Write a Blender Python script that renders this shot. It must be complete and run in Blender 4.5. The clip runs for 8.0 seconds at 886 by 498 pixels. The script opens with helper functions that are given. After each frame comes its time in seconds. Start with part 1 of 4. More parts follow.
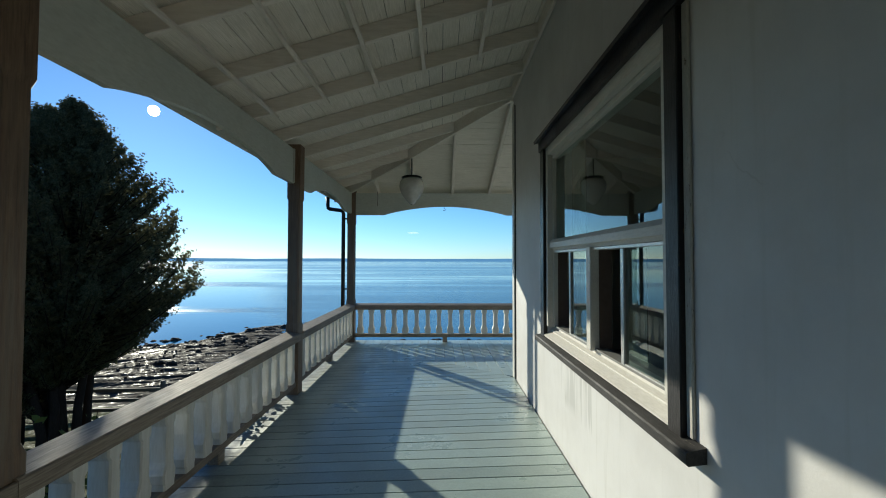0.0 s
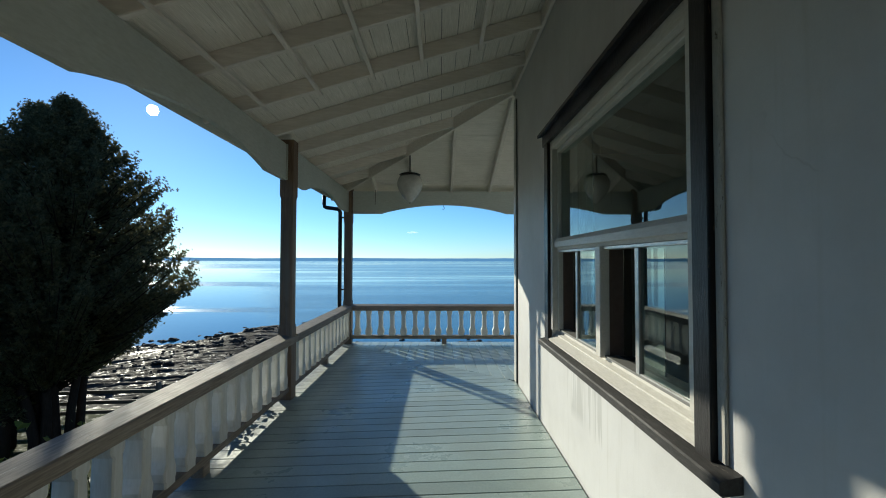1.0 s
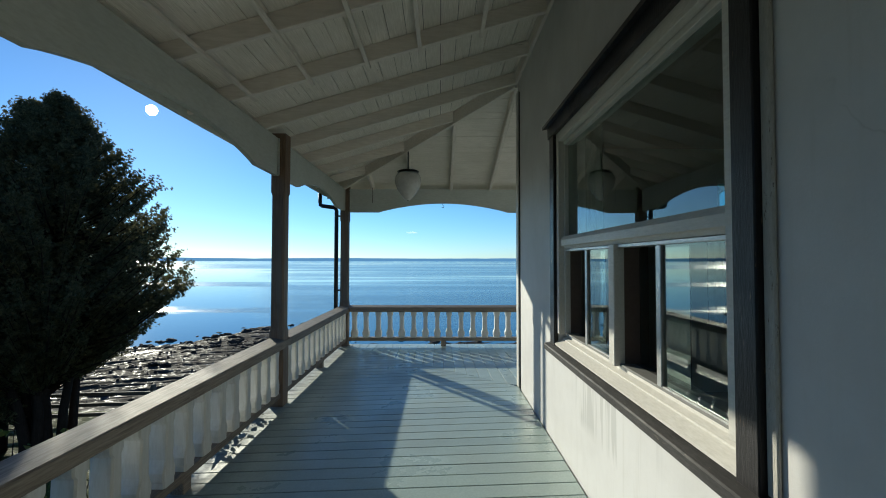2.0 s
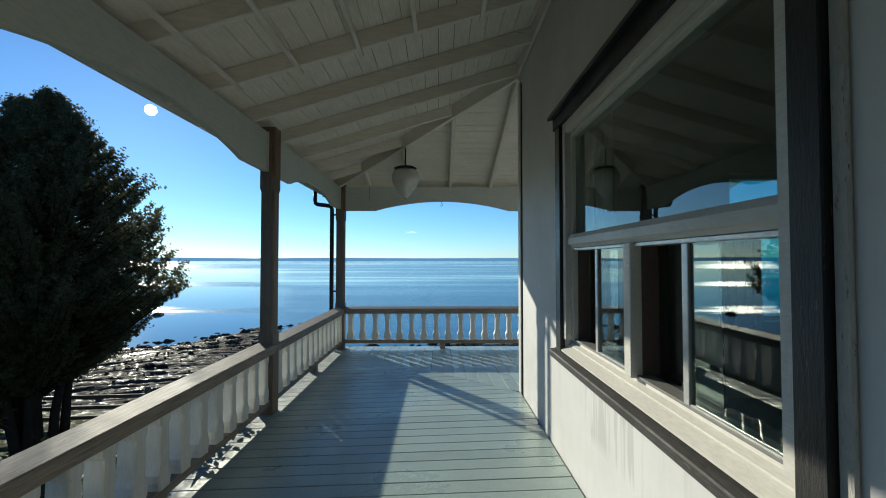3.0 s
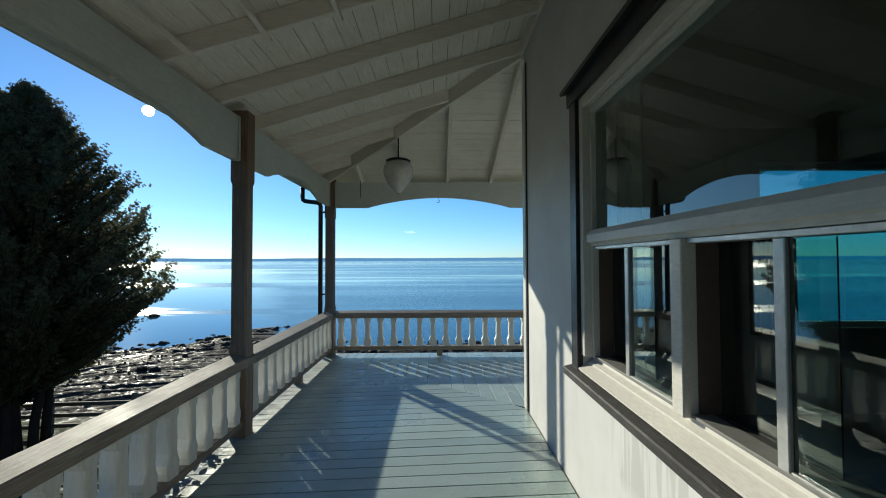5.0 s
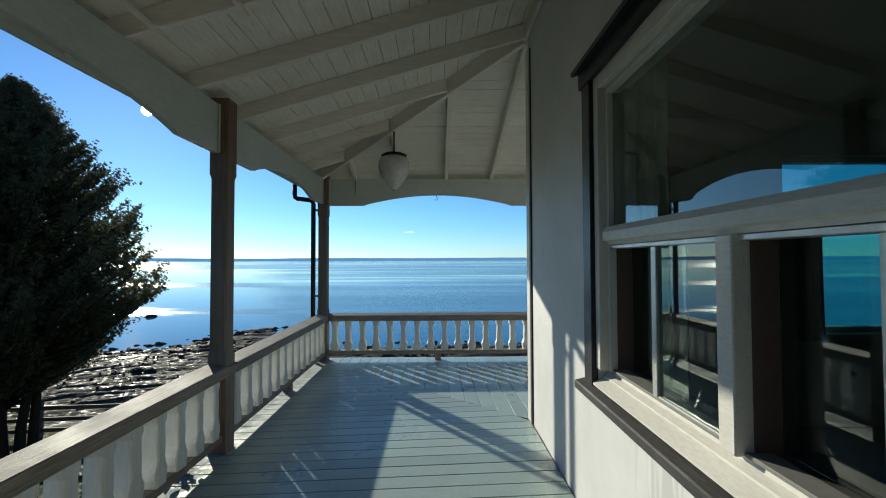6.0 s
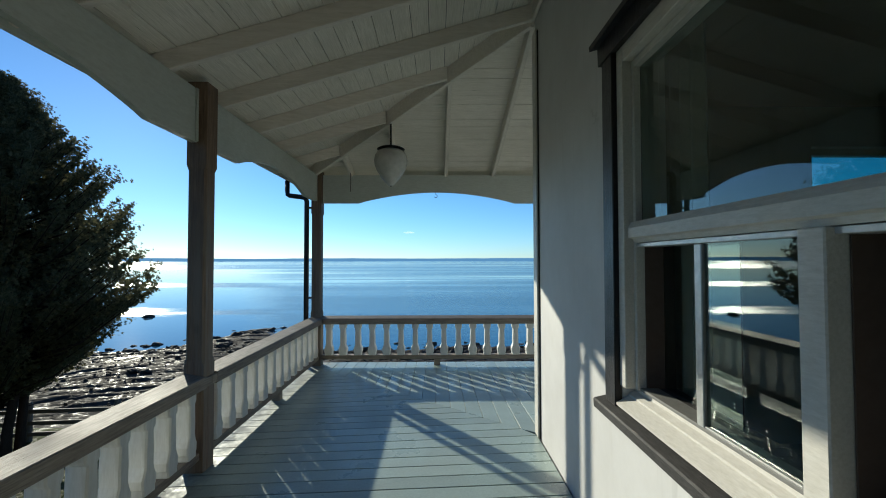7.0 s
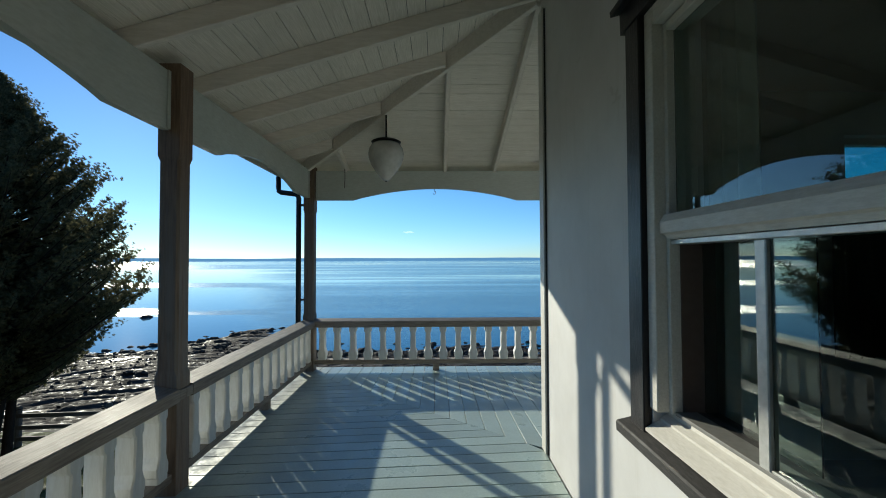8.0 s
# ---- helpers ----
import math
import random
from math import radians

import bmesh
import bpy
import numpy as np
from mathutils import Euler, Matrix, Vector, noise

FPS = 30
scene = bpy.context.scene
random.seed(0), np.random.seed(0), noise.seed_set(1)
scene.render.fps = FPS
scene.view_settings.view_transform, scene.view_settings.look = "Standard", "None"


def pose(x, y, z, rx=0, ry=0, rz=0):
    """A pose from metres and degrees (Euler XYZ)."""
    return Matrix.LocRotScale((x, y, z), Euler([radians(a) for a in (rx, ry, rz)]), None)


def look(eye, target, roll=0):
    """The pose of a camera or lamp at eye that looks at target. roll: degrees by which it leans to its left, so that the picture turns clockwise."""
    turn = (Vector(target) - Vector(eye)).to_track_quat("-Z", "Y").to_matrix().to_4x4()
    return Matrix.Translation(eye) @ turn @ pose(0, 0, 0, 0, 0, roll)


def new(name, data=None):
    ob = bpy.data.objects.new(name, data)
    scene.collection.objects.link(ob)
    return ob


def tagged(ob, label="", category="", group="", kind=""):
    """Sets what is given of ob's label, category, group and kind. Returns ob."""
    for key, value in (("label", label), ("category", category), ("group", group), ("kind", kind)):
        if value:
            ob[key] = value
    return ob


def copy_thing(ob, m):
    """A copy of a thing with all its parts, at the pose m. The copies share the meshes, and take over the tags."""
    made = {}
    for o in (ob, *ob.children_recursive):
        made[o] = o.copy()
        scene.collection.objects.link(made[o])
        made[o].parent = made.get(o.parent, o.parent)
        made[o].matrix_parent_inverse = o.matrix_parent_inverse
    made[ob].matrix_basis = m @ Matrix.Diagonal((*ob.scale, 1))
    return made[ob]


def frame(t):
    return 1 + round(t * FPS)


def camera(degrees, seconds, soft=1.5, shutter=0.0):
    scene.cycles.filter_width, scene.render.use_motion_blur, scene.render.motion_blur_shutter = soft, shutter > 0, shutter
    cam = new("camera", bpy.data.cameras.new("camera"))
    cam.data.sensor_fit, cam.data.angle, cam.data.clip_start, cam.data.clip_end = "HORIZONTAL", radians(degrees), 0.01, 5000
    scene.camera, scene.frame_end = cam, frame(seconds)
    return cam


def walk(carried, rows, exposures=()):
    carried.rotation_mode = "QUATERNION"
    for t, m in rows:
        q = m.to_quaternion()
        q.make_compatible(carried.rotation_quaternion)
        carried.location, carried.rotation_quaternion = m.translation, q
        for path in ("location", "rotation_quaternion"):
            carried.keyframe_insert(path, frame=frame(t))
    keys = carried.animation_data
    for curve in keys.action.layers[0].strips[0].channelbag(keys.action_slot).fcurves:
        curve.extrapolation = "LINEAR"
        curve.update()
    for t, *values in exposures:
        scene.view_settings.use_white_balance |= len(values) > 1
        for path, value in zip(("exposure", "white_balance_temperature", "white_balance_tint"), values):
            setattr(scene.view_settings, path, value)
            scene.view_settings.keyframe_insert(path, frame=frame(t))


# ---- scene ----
cam = camera(93.0, 8.0, 1.0)
PATH = [
    (0, (0.106, 0.07, 1.446), (0.116, 2.069, 1.502), 0.1),
    (0.5, (0.11, 0.167, 1.449), (0.121, 2.166, 1.504), 0.1),
    (1, (0.111, 0.257, 1.45), (0.124, 2.256, 1.504), 0.1),
    (1.5, (0.111, 0.361, 1.444), (0.126, 2.36, 1.499), 0.1),
    (3, (0.128, 0.698, 1.449), (0.146, 2.697, 1.502), -0.0),
    (3.5, (0.129, 0.813, 1.448), (0.149, 2.812, 1.501), -0.1),
    (4, (0.132, 0.934, 1.456), (0.155, 2.933, 1.508), -0.1),
    (4.5, (0.147, 1.059, 1.458), (0.169, 3.058, 1.51), -0.2),
    (6, (0.18, 1.487, 1.461), (0.207, 3.486, 1.513), -0.2),
    (6.5, (0.183, 1.642, 1.464), (0.21, 3.641, 1.516), -0.2),
    (7, (0.183, 1.791, 1.459), (0.212, 3.79, 1.513), -0.1),
    (7.5, (0.185, 1.94, 1.461), (0.215, 3.939, 1.513), -0.2),
    (8, (0.196, 2.086, 1.461), (0.227, 4.085, 1.513), -0.2),
]
walk(cam, [(t, look(eye, target, roll)) for t, eye, target, roll in PATH], [(0, 0.35, 5750, -2), (8, 0.35, 5750, -2)])

# ---- world and sun ----
SUN_WAY = Vector((-0.722, 1.0, 0.372)).normalized()
world = bpy.data.worlds.new("sky")
scene.world = world
world.use_nodes = True
wt = world.node_tree
sky = wt.nodes.new("ShaderNodeTexSky")
sky.sky_type = "NISHITA"
sky.sun_disc = False
sky.sun_elevation = math.asin(SUN_WAY.z)
sky.sun_rotation = math.atan2(SUN_WAY.x, SUN_WAY.y)
sky.altitude = 1500
sky.air_density, sky.dust_density, sky.ozone_density = 1.0, 0.17, 5.5
wt.links.new(sky.outputs[0], wt.nodes["Background"].inputs[0])
wt.nodes["Background"].inputs[1].default_value = 0.105
sun = new("sun", bpy.data.lights.new("sun", "SUN"))
sun.data.energy, sun.data.angle, sun.data.color = 4.8, radians(0.55), (1.0, 0.84, 0.65)
sun.matrix_world = look((0, 0, 30), Vector((0, 0, 30)) - SUN_WAY)

# ---- plan, in metres ----
WALL = 1.03                 # outer face of the long house wall
CORNER = 5.35               # y of the house corner
OUT_X, OUT_Y = -1.78, 8.27  # outer edges of the deck
FALL = 0.032                # the deck falls towards its edges
BACK = -1.5                 # porch end behind the camera
POST = 0.15
LINE_X, LINE_Y = -1.595, 8.075   # centre lines of posts and railings
SLOPE = 0.295
TOP = 3.52                  # underside of the rafters at the wall
SEA, LAWN = -6.0, -3.9


def deck_z(x, y):
    return -FALL * max(WALL - x, y - CORNER, 0.0)


def raft_z(x, y):
    return TOP - SLOPE * max(WALL - x, y - CORNER)


# ---- materials ----
def nodes_of(name):
    m = bpy.data.materials.new(name)
    m.use_nodes = True
    return m, m.node_tree, m.node_tree.nodes["Principled BSDF"]


def add(t, kind, **inputs):
    n = t.nodes.new(kind)
    for k, v in inputs.items():
        n.inputs[k.replace("_", " ")].default_value = v
    return n


def coords(t, scale=(1, 1, 1), kind="Object"):
    c = t.nodes.new("ShaderNodeTexCoord")
    m = add(t, "ShaderNodeMapping", Scale=scale)
    t.links.new(c.outputs[kind], m.inputs[0])
    return m.outputs[0]


def noise_tex(t, vec, scale, detail=6.0, rough=0.6):
    n = add(t, "ShaderNodeTexNoise", Scale=scale, Detail=detail, Roughness=rough)
    t.links.new(vec, n.inputs["Vector"])
    return n.outputs["Fac"]


def ramp(t, fac, stops):
    n = t.nodes.new("ShaderNodeValToRGB")
    el = n.color_ramp.elements
    while len(el) < len(stops):
        el.new(0.5)
    for e, (p, c) in zip(el, stops):
        e.position, e.color = p, (*c, 1) if len(c) == 3 else c
    t.links.new(fac, n.inputs[0])
    return n.outputs[0]


def blend(t, fac, a, b, mode="MIX"):
    n = t.nodes.new("ShaderNodeMix")
    n.data_type, n.blend_type = "RGBA", mode
    for sock, v in ((n.inputs[0], fac), (n.inputs[6], a), (n.inputs[7], b)):
        if isinstance(v, (int, float)):
            sock.default_value = v
        elif isinstance(v, tuple):
            sock.default_value = (*v, 1)
        else:
            t.links.new(v, sock)
    return n.outputs[2]


def relief(t, p, height, strength, distance):
    b = add(t, "ShaderNodeBump", Strength=strength, Distance=distance)
    t.links.new(height, b.inputs["Height"])
    t.links.new(b.outputs[0], p.inputs["Normal"])
    return b


def grey(v):
    return (v, v, v)


def worn(name, base, dark, rough=0.55, grain=(1, 1, 1), size=6.0, wear=None, wear_at=0.62, bump=0.25, vary=0.12, spec=0.5, kind="Object", knots=False):
    """Painted or unpainted wood: grain along one axis, stains at a larger size, and wear down to another colour. With
    knots it is also greyer lower down.
    """
    m, t, p = nodes_of(name)
    v = coords(t, grain, kind)
    fine = noise_tex(t, v, size * 4, 8, 0.7)
    big = noise_tex(t, coords(t, (1, 1, 1), kind), size * 0.35, 5, 0.6)
    c = ramp(t, fine, [(0.3, dark), (0.62, base)])
    c = blend(t, ramp(t, big, [(0.35, grey(0.0)), (0.7, grey(0.55))]), c, dark)
    if wear:
        chips = noise_tex(t, v, size * 1.7, 10, 0.75)
        c = blend(t, ramp(t, chips, [(wear_at, grey(0)), (wear_at + 0.04, grey(1))]), c, wear)
    info = t.nodes.new("ShaderNodeObjectInfo")
    if knots:
        vor = add(t, "ShaderNodeTexVoronoi", Scale=2.0)
        shift = t.nodes.new("ShaderNodeVectorMath")
        t.links.new(coords(t, (1.5, 1.5, 0.9)), shift.inputs[0])
        t.links.new(info.outputs["Location"], shift.inputs[1])
        t.links.new(shift.outputs[0], vor.inputs["Vector"])
        # greyer below the post's head, browner at the top
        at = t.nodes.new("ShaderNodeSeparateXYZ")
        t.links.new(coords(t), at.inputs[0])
        low_part = add(t, "ShaderNodeMapRange")
        low_part.inputs["From Min"].default_value, low_part.inputs["From Max"].default_value = 2.35, 1.5
        t.links.new(at.outputs[2], low_part.inputs[0])
        silver = blend(t, 1.0, low_part.outputs[0], ramp(t, noise_tex(t, v, 2.4, 7, 0.7), [(0.38, grey(0.15)), (0.58, grey(0.85))]), "MULTIPLY")
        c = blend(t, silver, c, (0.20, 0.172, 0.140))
        c = blend(t, ramp(t, vor.outputs["Distance"], [(0.05, grey(0.9)), (0.16, grey(0))]), c, (0.035, 0.02, 0.014))
    hue = add(t, "ShaderNodeHueSaturation")
    mr = add(t, "ShaderNodeMapRange")
    mr.inputs["To Min"].default_value, mr.inputs["To Max"].default_value = 1 - vary, 1 + vary
    t.links.new(info.outputs["Random"], mr.inputs[0])
    t.links.new(mr.outputs[0], hue.inputs["Value"])
    t.links.new(c, hue.inputs["Color"])
    t.links.new(hue.outputs[0], p.inputs["Base Color"])
    r = ramp(t, big, [(0.3, grey(rough - 0.08)), (0.7, grey(min(1, rough + 0.12)))])
    t.links.new(r, p.inputs["Roughness"])
    p.inputs["Specular IOR Level"].default_value = spec
    relief(t, p, fine, bump, 0.004)
    return m


def plain(name, colour, rough=0.5, metal=0.0, bump=0.1, size=30):
    m, t, p = nodes_of(name)
    n = noise_tex(t, coords(t), size, 6)
    c = ramp(t, n, [(0.3, tuple(x * 0.78 for x in colour)), (0.7, colour)])
    t.links.new(c, p.inputs["Base Color"])
    p.inputs["Roughness"].default_value, p.inputs["Metallic"].default_value = rough, metal
    relief(t, p, n, bump, 0.003)
    return m


CEIL = worn("old_white_boards", (0.92, 0.86, 0.785), (0.66, 0.61, 0.53), 0.7, (5.0, 0.22, 5.0), 7, (0.36, 0.33, 0.27), 0.625, 0.5, 0.05)
CEIL_X = worn("old_white_boards_across", (0.92, 0.86, 0.785), (0.66, 0.61, 0.53), 0.7, (0.22, 5.0, 5.0), 7, (0.36, 0.33, 0.27), 0.625, 0.5, 0.05)
RAFTER = worn("cream_painted_timber", (0.88, 0.82, 0.75), (0.70, 0.64, 0.565), 0.6, (0.3, 2.2, 2.2), 5, (0.35, 0.32, 0.27), 0.66, 0.25, 0.05)
RAFTER_Y = worn("cream_painted_timber_along", (0.88, 0.82, 0.75), (0.70, 0.64, 0.565), 0.6, (2.2, 0.3, 2.2), 5, (0.35, 0.32, 0.27), 0.66, 0.25, 0.05)
FRIEZE = worn("grey_white_frieze_paint", (0.60, 0.63, 0.59), (0.48, 0.50, 0.46), 0.5, (1, 1, 4), 4, None, 0.7, 0.15, 0.03)
WHITE = worn("white_baluster_paint", (0.70, 0.71, 0.69), (0.56, 0.56, 0.52), 0.45, (2.5, 2.5, 0.4), 5, (0.42, 0.37, 0.30), 0.71, 0.15, 0.04)
SASH = worn("white_window_paint", (0.70, 0.68, 0.63), (0.54, 0.52, 0.465), 0.45, (5, 1, 5), 6, (0.40, 0.37, 0.30), 0.70, 0.15, 0.03)
ALU = plain("dull_grey_aluminium", (0.55, 0.56, 0.55), 0.38, 0.6, 0.05)
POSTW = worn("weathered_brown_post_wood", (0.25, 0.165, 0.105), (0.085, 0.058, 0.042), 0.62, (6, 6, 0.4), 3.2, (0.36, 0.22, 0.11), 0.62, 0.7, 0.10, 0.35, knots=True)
RAILW = worn("silvered_rail_wood_along", (0.37, 0.32, 0.255), (0.20, 0.155, 0.115), 0.6, (14, 0.7, 14), 4, (0.13, 0.09, 0.06), 0.64, 0.5, 0.10)
RAILX = worn("silvered_rail_wood_across", (0.33, 0.29, 0.235), (0.125, 0.098, 0.075), 0.62, (0.35, 6, 6), 4, (0.46, 0.42, 0.35), 0.64, 0.6, 0.10, 0.4)
DARK = worn("peeling_black_trim", (0.020, 0.018, 0.019), (0.010, 0.009, 0.010), 0.36, (3, 3, 0.5), 9, (0.16, 0.11, 0.06), 0.63, 0.6, 0.05, 0.40)
DARKY = worn("weathered_dark_sill", (0.070, 0.067, 0.066), (0.030, 0.029, 0.029), 0.6, (3, 0.5, 3), 9, (0.20, 0.175, 0.145), 0.62, 0.7, 0.05, 0.2)
CAULK = worn("cracked_filler", (0.55, 0.53, 0.48), (0.40, 0.38, 0.33), 0.7, (5, 5, 1), 7, (0.08, 0.055, 0.035), 0.60, 0.8, 0.03)
BLACK = plain("black_metal", (0.02, 0.02, 0.022), 0.35, 0.6, 0.05)
BARK = worn("cedar_bark", (0.045, 0.033, 0.025), (0.020, 0.015, 0.012), 0.9, (3, 3, 0.3), 5, None, 0.7, 1.0, 0.1, 0.05)
FENCE = worn("grey_fence_wood", (0.16, 0.14, 0.12), (0.07, 0.06, 0.05), 0.75, (1, 6, 6), 5, None, 0.7, 0.5, 0.1)
ROOMW = plain("dim_room_plaster", (0.34, 0.26, 0.20), 0.8)
ROOFING = plain("dark_shingle_roof", (0.07, 0.07, 0.075), 0.8, 0, 0.5)


def deck_paint():
    m, t, p = nodes_of("grey_green_deck_paint")
    w = t.nodes.new("ShaderNodeNewGeometry").outputs["Position"]
    fine = noise_tex(t, w, 60, 8, 0.7)
    big = noise_tex(t, w, 1.6, 6, 0.65)
    c = ramp(t, fine, [(0.3, (0.29, 0.365, 0.345)), (0.65, (0.365, 0.445, 0.415))])
    c = blend(t, ramp(t, big, [(0.42, grey(0)), (0.72, grey(0.5))]), c, (0.26, 0.30, 0.30))
    chips = noise_tex(t, w, 18, 10, 0.8)
    c = blend(t, ramp(t, chips, [(0.70, grey(0)), (0.73, grey(0.8))]), c, (0.22, 0.19, 0.16))
    # outer band greyed and roughened to tone down glare on the sunlit strip
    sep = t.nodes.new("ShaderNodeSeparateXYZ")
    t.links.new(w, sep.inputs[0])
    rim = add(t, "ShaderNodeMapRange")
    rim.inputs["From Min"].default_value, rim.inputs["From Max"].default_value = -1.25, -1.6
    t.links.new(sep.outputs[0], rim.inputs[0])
    dulled = blend(t, 1.0, rim.outputs[0], ramp(t, noise_tex(t, w, 9, 8, 0.75), [(0.34, grey(0.25)), (0.56, grey(1))]), "MULTIPLY")
    c = blend(t, dulled, c, (0.215, 0.24, 0.245))
    info = t.nodes.new("ShaderNodeObjectInfo")
    hue = add(t, "ShaderNodeHueSaturation")
    mr = add(t, "ShaderNodeMapRange")
    mr.inputs["To Min"].default_value, mr.inputs["To Max"].default_value = 0.88, 1.1
    t.links.new(info.outputs["Random"], mr.inputs[0])
    t.links.new(mr.outputs[0], hue.inputs["Value"])
    t.links.new(c, hue.inputs["Color"])
    t.links.new(hue.outputs[0], p.inputs["Base Color"])
    gloss = ramp(t, big, [(0.3, grey(0.22)), (0.7, grey(0.44))])
    t.links.new(blend(t, dulled, gloss, grey(0.85)), p.inputs["Roughness"])
    p.inputs["Specular IOR Level"].default_value = 0.45
    relief(t, p, blend(t, 0.5, fine, big), 0.22, 0.004)
    return m


def stucco():
    m, t, p = nodes_of("white_painted_stucco")
    w = t.nodes.new("ShaderNodeNewGeometry").outputs["Position"]
    fine = noise_tex(t, w, 90, 6, 0.7)
    big = noise_tex(t, w, 1.3, 7, 0.65)
    streak = noise_tex(t, coords(t, (3, 9, 0.5)), 2.2, 6, 0.6)
    c = ramp(t, big, [(0.3, (0.565, 0.555, 0.54)), (0.62, (0.675, 0.67, 0.66))])
    c = blend(t, ramp(t, streak, [(0.56, grey(0)), (0.72, grey(0.35))]), c, (0.52, 0.51, 0.47))
    crack = add(t, "ShaderNodeTexVoronoi", Scale=1.1)
    crack.feature = "DISTANCE_TO_EDGE"
    warp = blend(t, 0.25, w, add_colour(t, w, 3.0))
    t.links.new(warp, crack.inputs["Vector"])
    line = ramp(t, crack.outputs["Distance"], [(0.0, grey(1)), (0.0028, grey(0))])
    part_of = ramp(t, noise_tex(t, w, 1.9, 2), [(0.60, grey(0)), (0.65, grey(0.3))])
    c = blend(t, blend(t, 1.0, line, part_of, "MULTIPLY"), c, (0.33, 0.31, 0.28))
    # grey upright streaks below the window sill
    sep = t.nodes.new("ShaderNodeSeparateXYZ")
    t.links.new(w, sep.inputs[0])
    sill_streaks = add(t, "ShaderNodeMapping", Scale=(0.3, 9.0, 0.7))
    t.links.new(w, sill_streaks.inputs[0])
    mask = ramp(t, noise_tex(t, sill_streaks.outputs[0], 1.6, 2, 0.4), [(0.53, grey(0)), (0.57, grey(0.5))])
    for out, lo, hi in ((2, 0.36, 0.44), (2, 0.73, 0.70), (1, 2.2, 2.3), (1, 3.35, 3.25)):
        mr = add(t, "ShaderNodeMapRange")
        mr.inputs["From Min"].default_value, mr.inputs["From Max"].default_value = lo, hi
        t.links.new(sep.outputs[out], mr.inputs[0])
        mask = blend(t, 1.0, mask, mr.outputs[0], "MULTIPLY")
    c = blend(t, mask, c, (0.40, 0.40, 0.38))
    t.links.new(c, p.inputs["Base Color"])
    p.inputs["Roughness"].default_value = 0.6
    relief(t, p, blend(t, 0.6, fine, big), 0.3, 0.006)
    return m


def add_colour(t, vec, scale):
    n = add(t, "ShaderNodeTexNoise", Scale=scale, Detail=4.0)
    t.links.new(vec, n.inputs["Vector"])
    return n.outputs["Color"]


def glass(name, tint, rough=0.0):
    m, t, p = nodes_of(name)
    p.inputs["Base Color"].default_value = (*tint, 1)
    p.inputs["Roughness"].default_value = rough
    p.inputs["IOR"].default_value = 1.5
    p.inputs["Transmission Weight"].default_value = 1.0
    return m


def frosted():
    m, t, p = nodes_of("milky_lamp_glass")
    n = noise_tex(t, coords(t), 14, 5)
    t.links.new(ramp(t, n, [(0.3, (0.50, 0.49, 0.46)), (0.7, (0.62, 0.61, 0.58))]), p.inputs["Base Color"])
    p.inputs["Roughness"].default_value = 0.25
    p.inputs["Subsurface Weight"].default_value = 0.3
    p.inputs["Subsurface Radius"].default_value = (0.08, 0.08, 0.07)
    return m


def leaf_mat(name, a, b):
    m, t, p = nodes_of(name)
    g = t.nodes.new("ShaderNodeNewGeometry")
    t.links.new(ramp(t, g.outputs["Random Per Island"], [(0.0, a), (1.0, b)]), p.inputs["Base Color"])
    p.inputs["Roughness"].default_value = 0.7
    p.inputs["Specular IOR Level"].default_value = 0.12
    tr = t.nodes.new("ShaderNodeBsdfTranslucent")
    t.links.new(ramp(t, g.outputs["Random Per Island"], [(0.0, a), (1.0, b)]), tr.inputs[0])
    mix = add(t, "ShaderNodeMixShader", Fac=0.42)
    t.links.new(p.outputs[0], mix.inputs[1])
    t.links.new(tr.outputs[0], mix.inputs[2])
    t.links.new(mix.outputs[0], t.nodes["Material Output"].inputs[0])
    return m


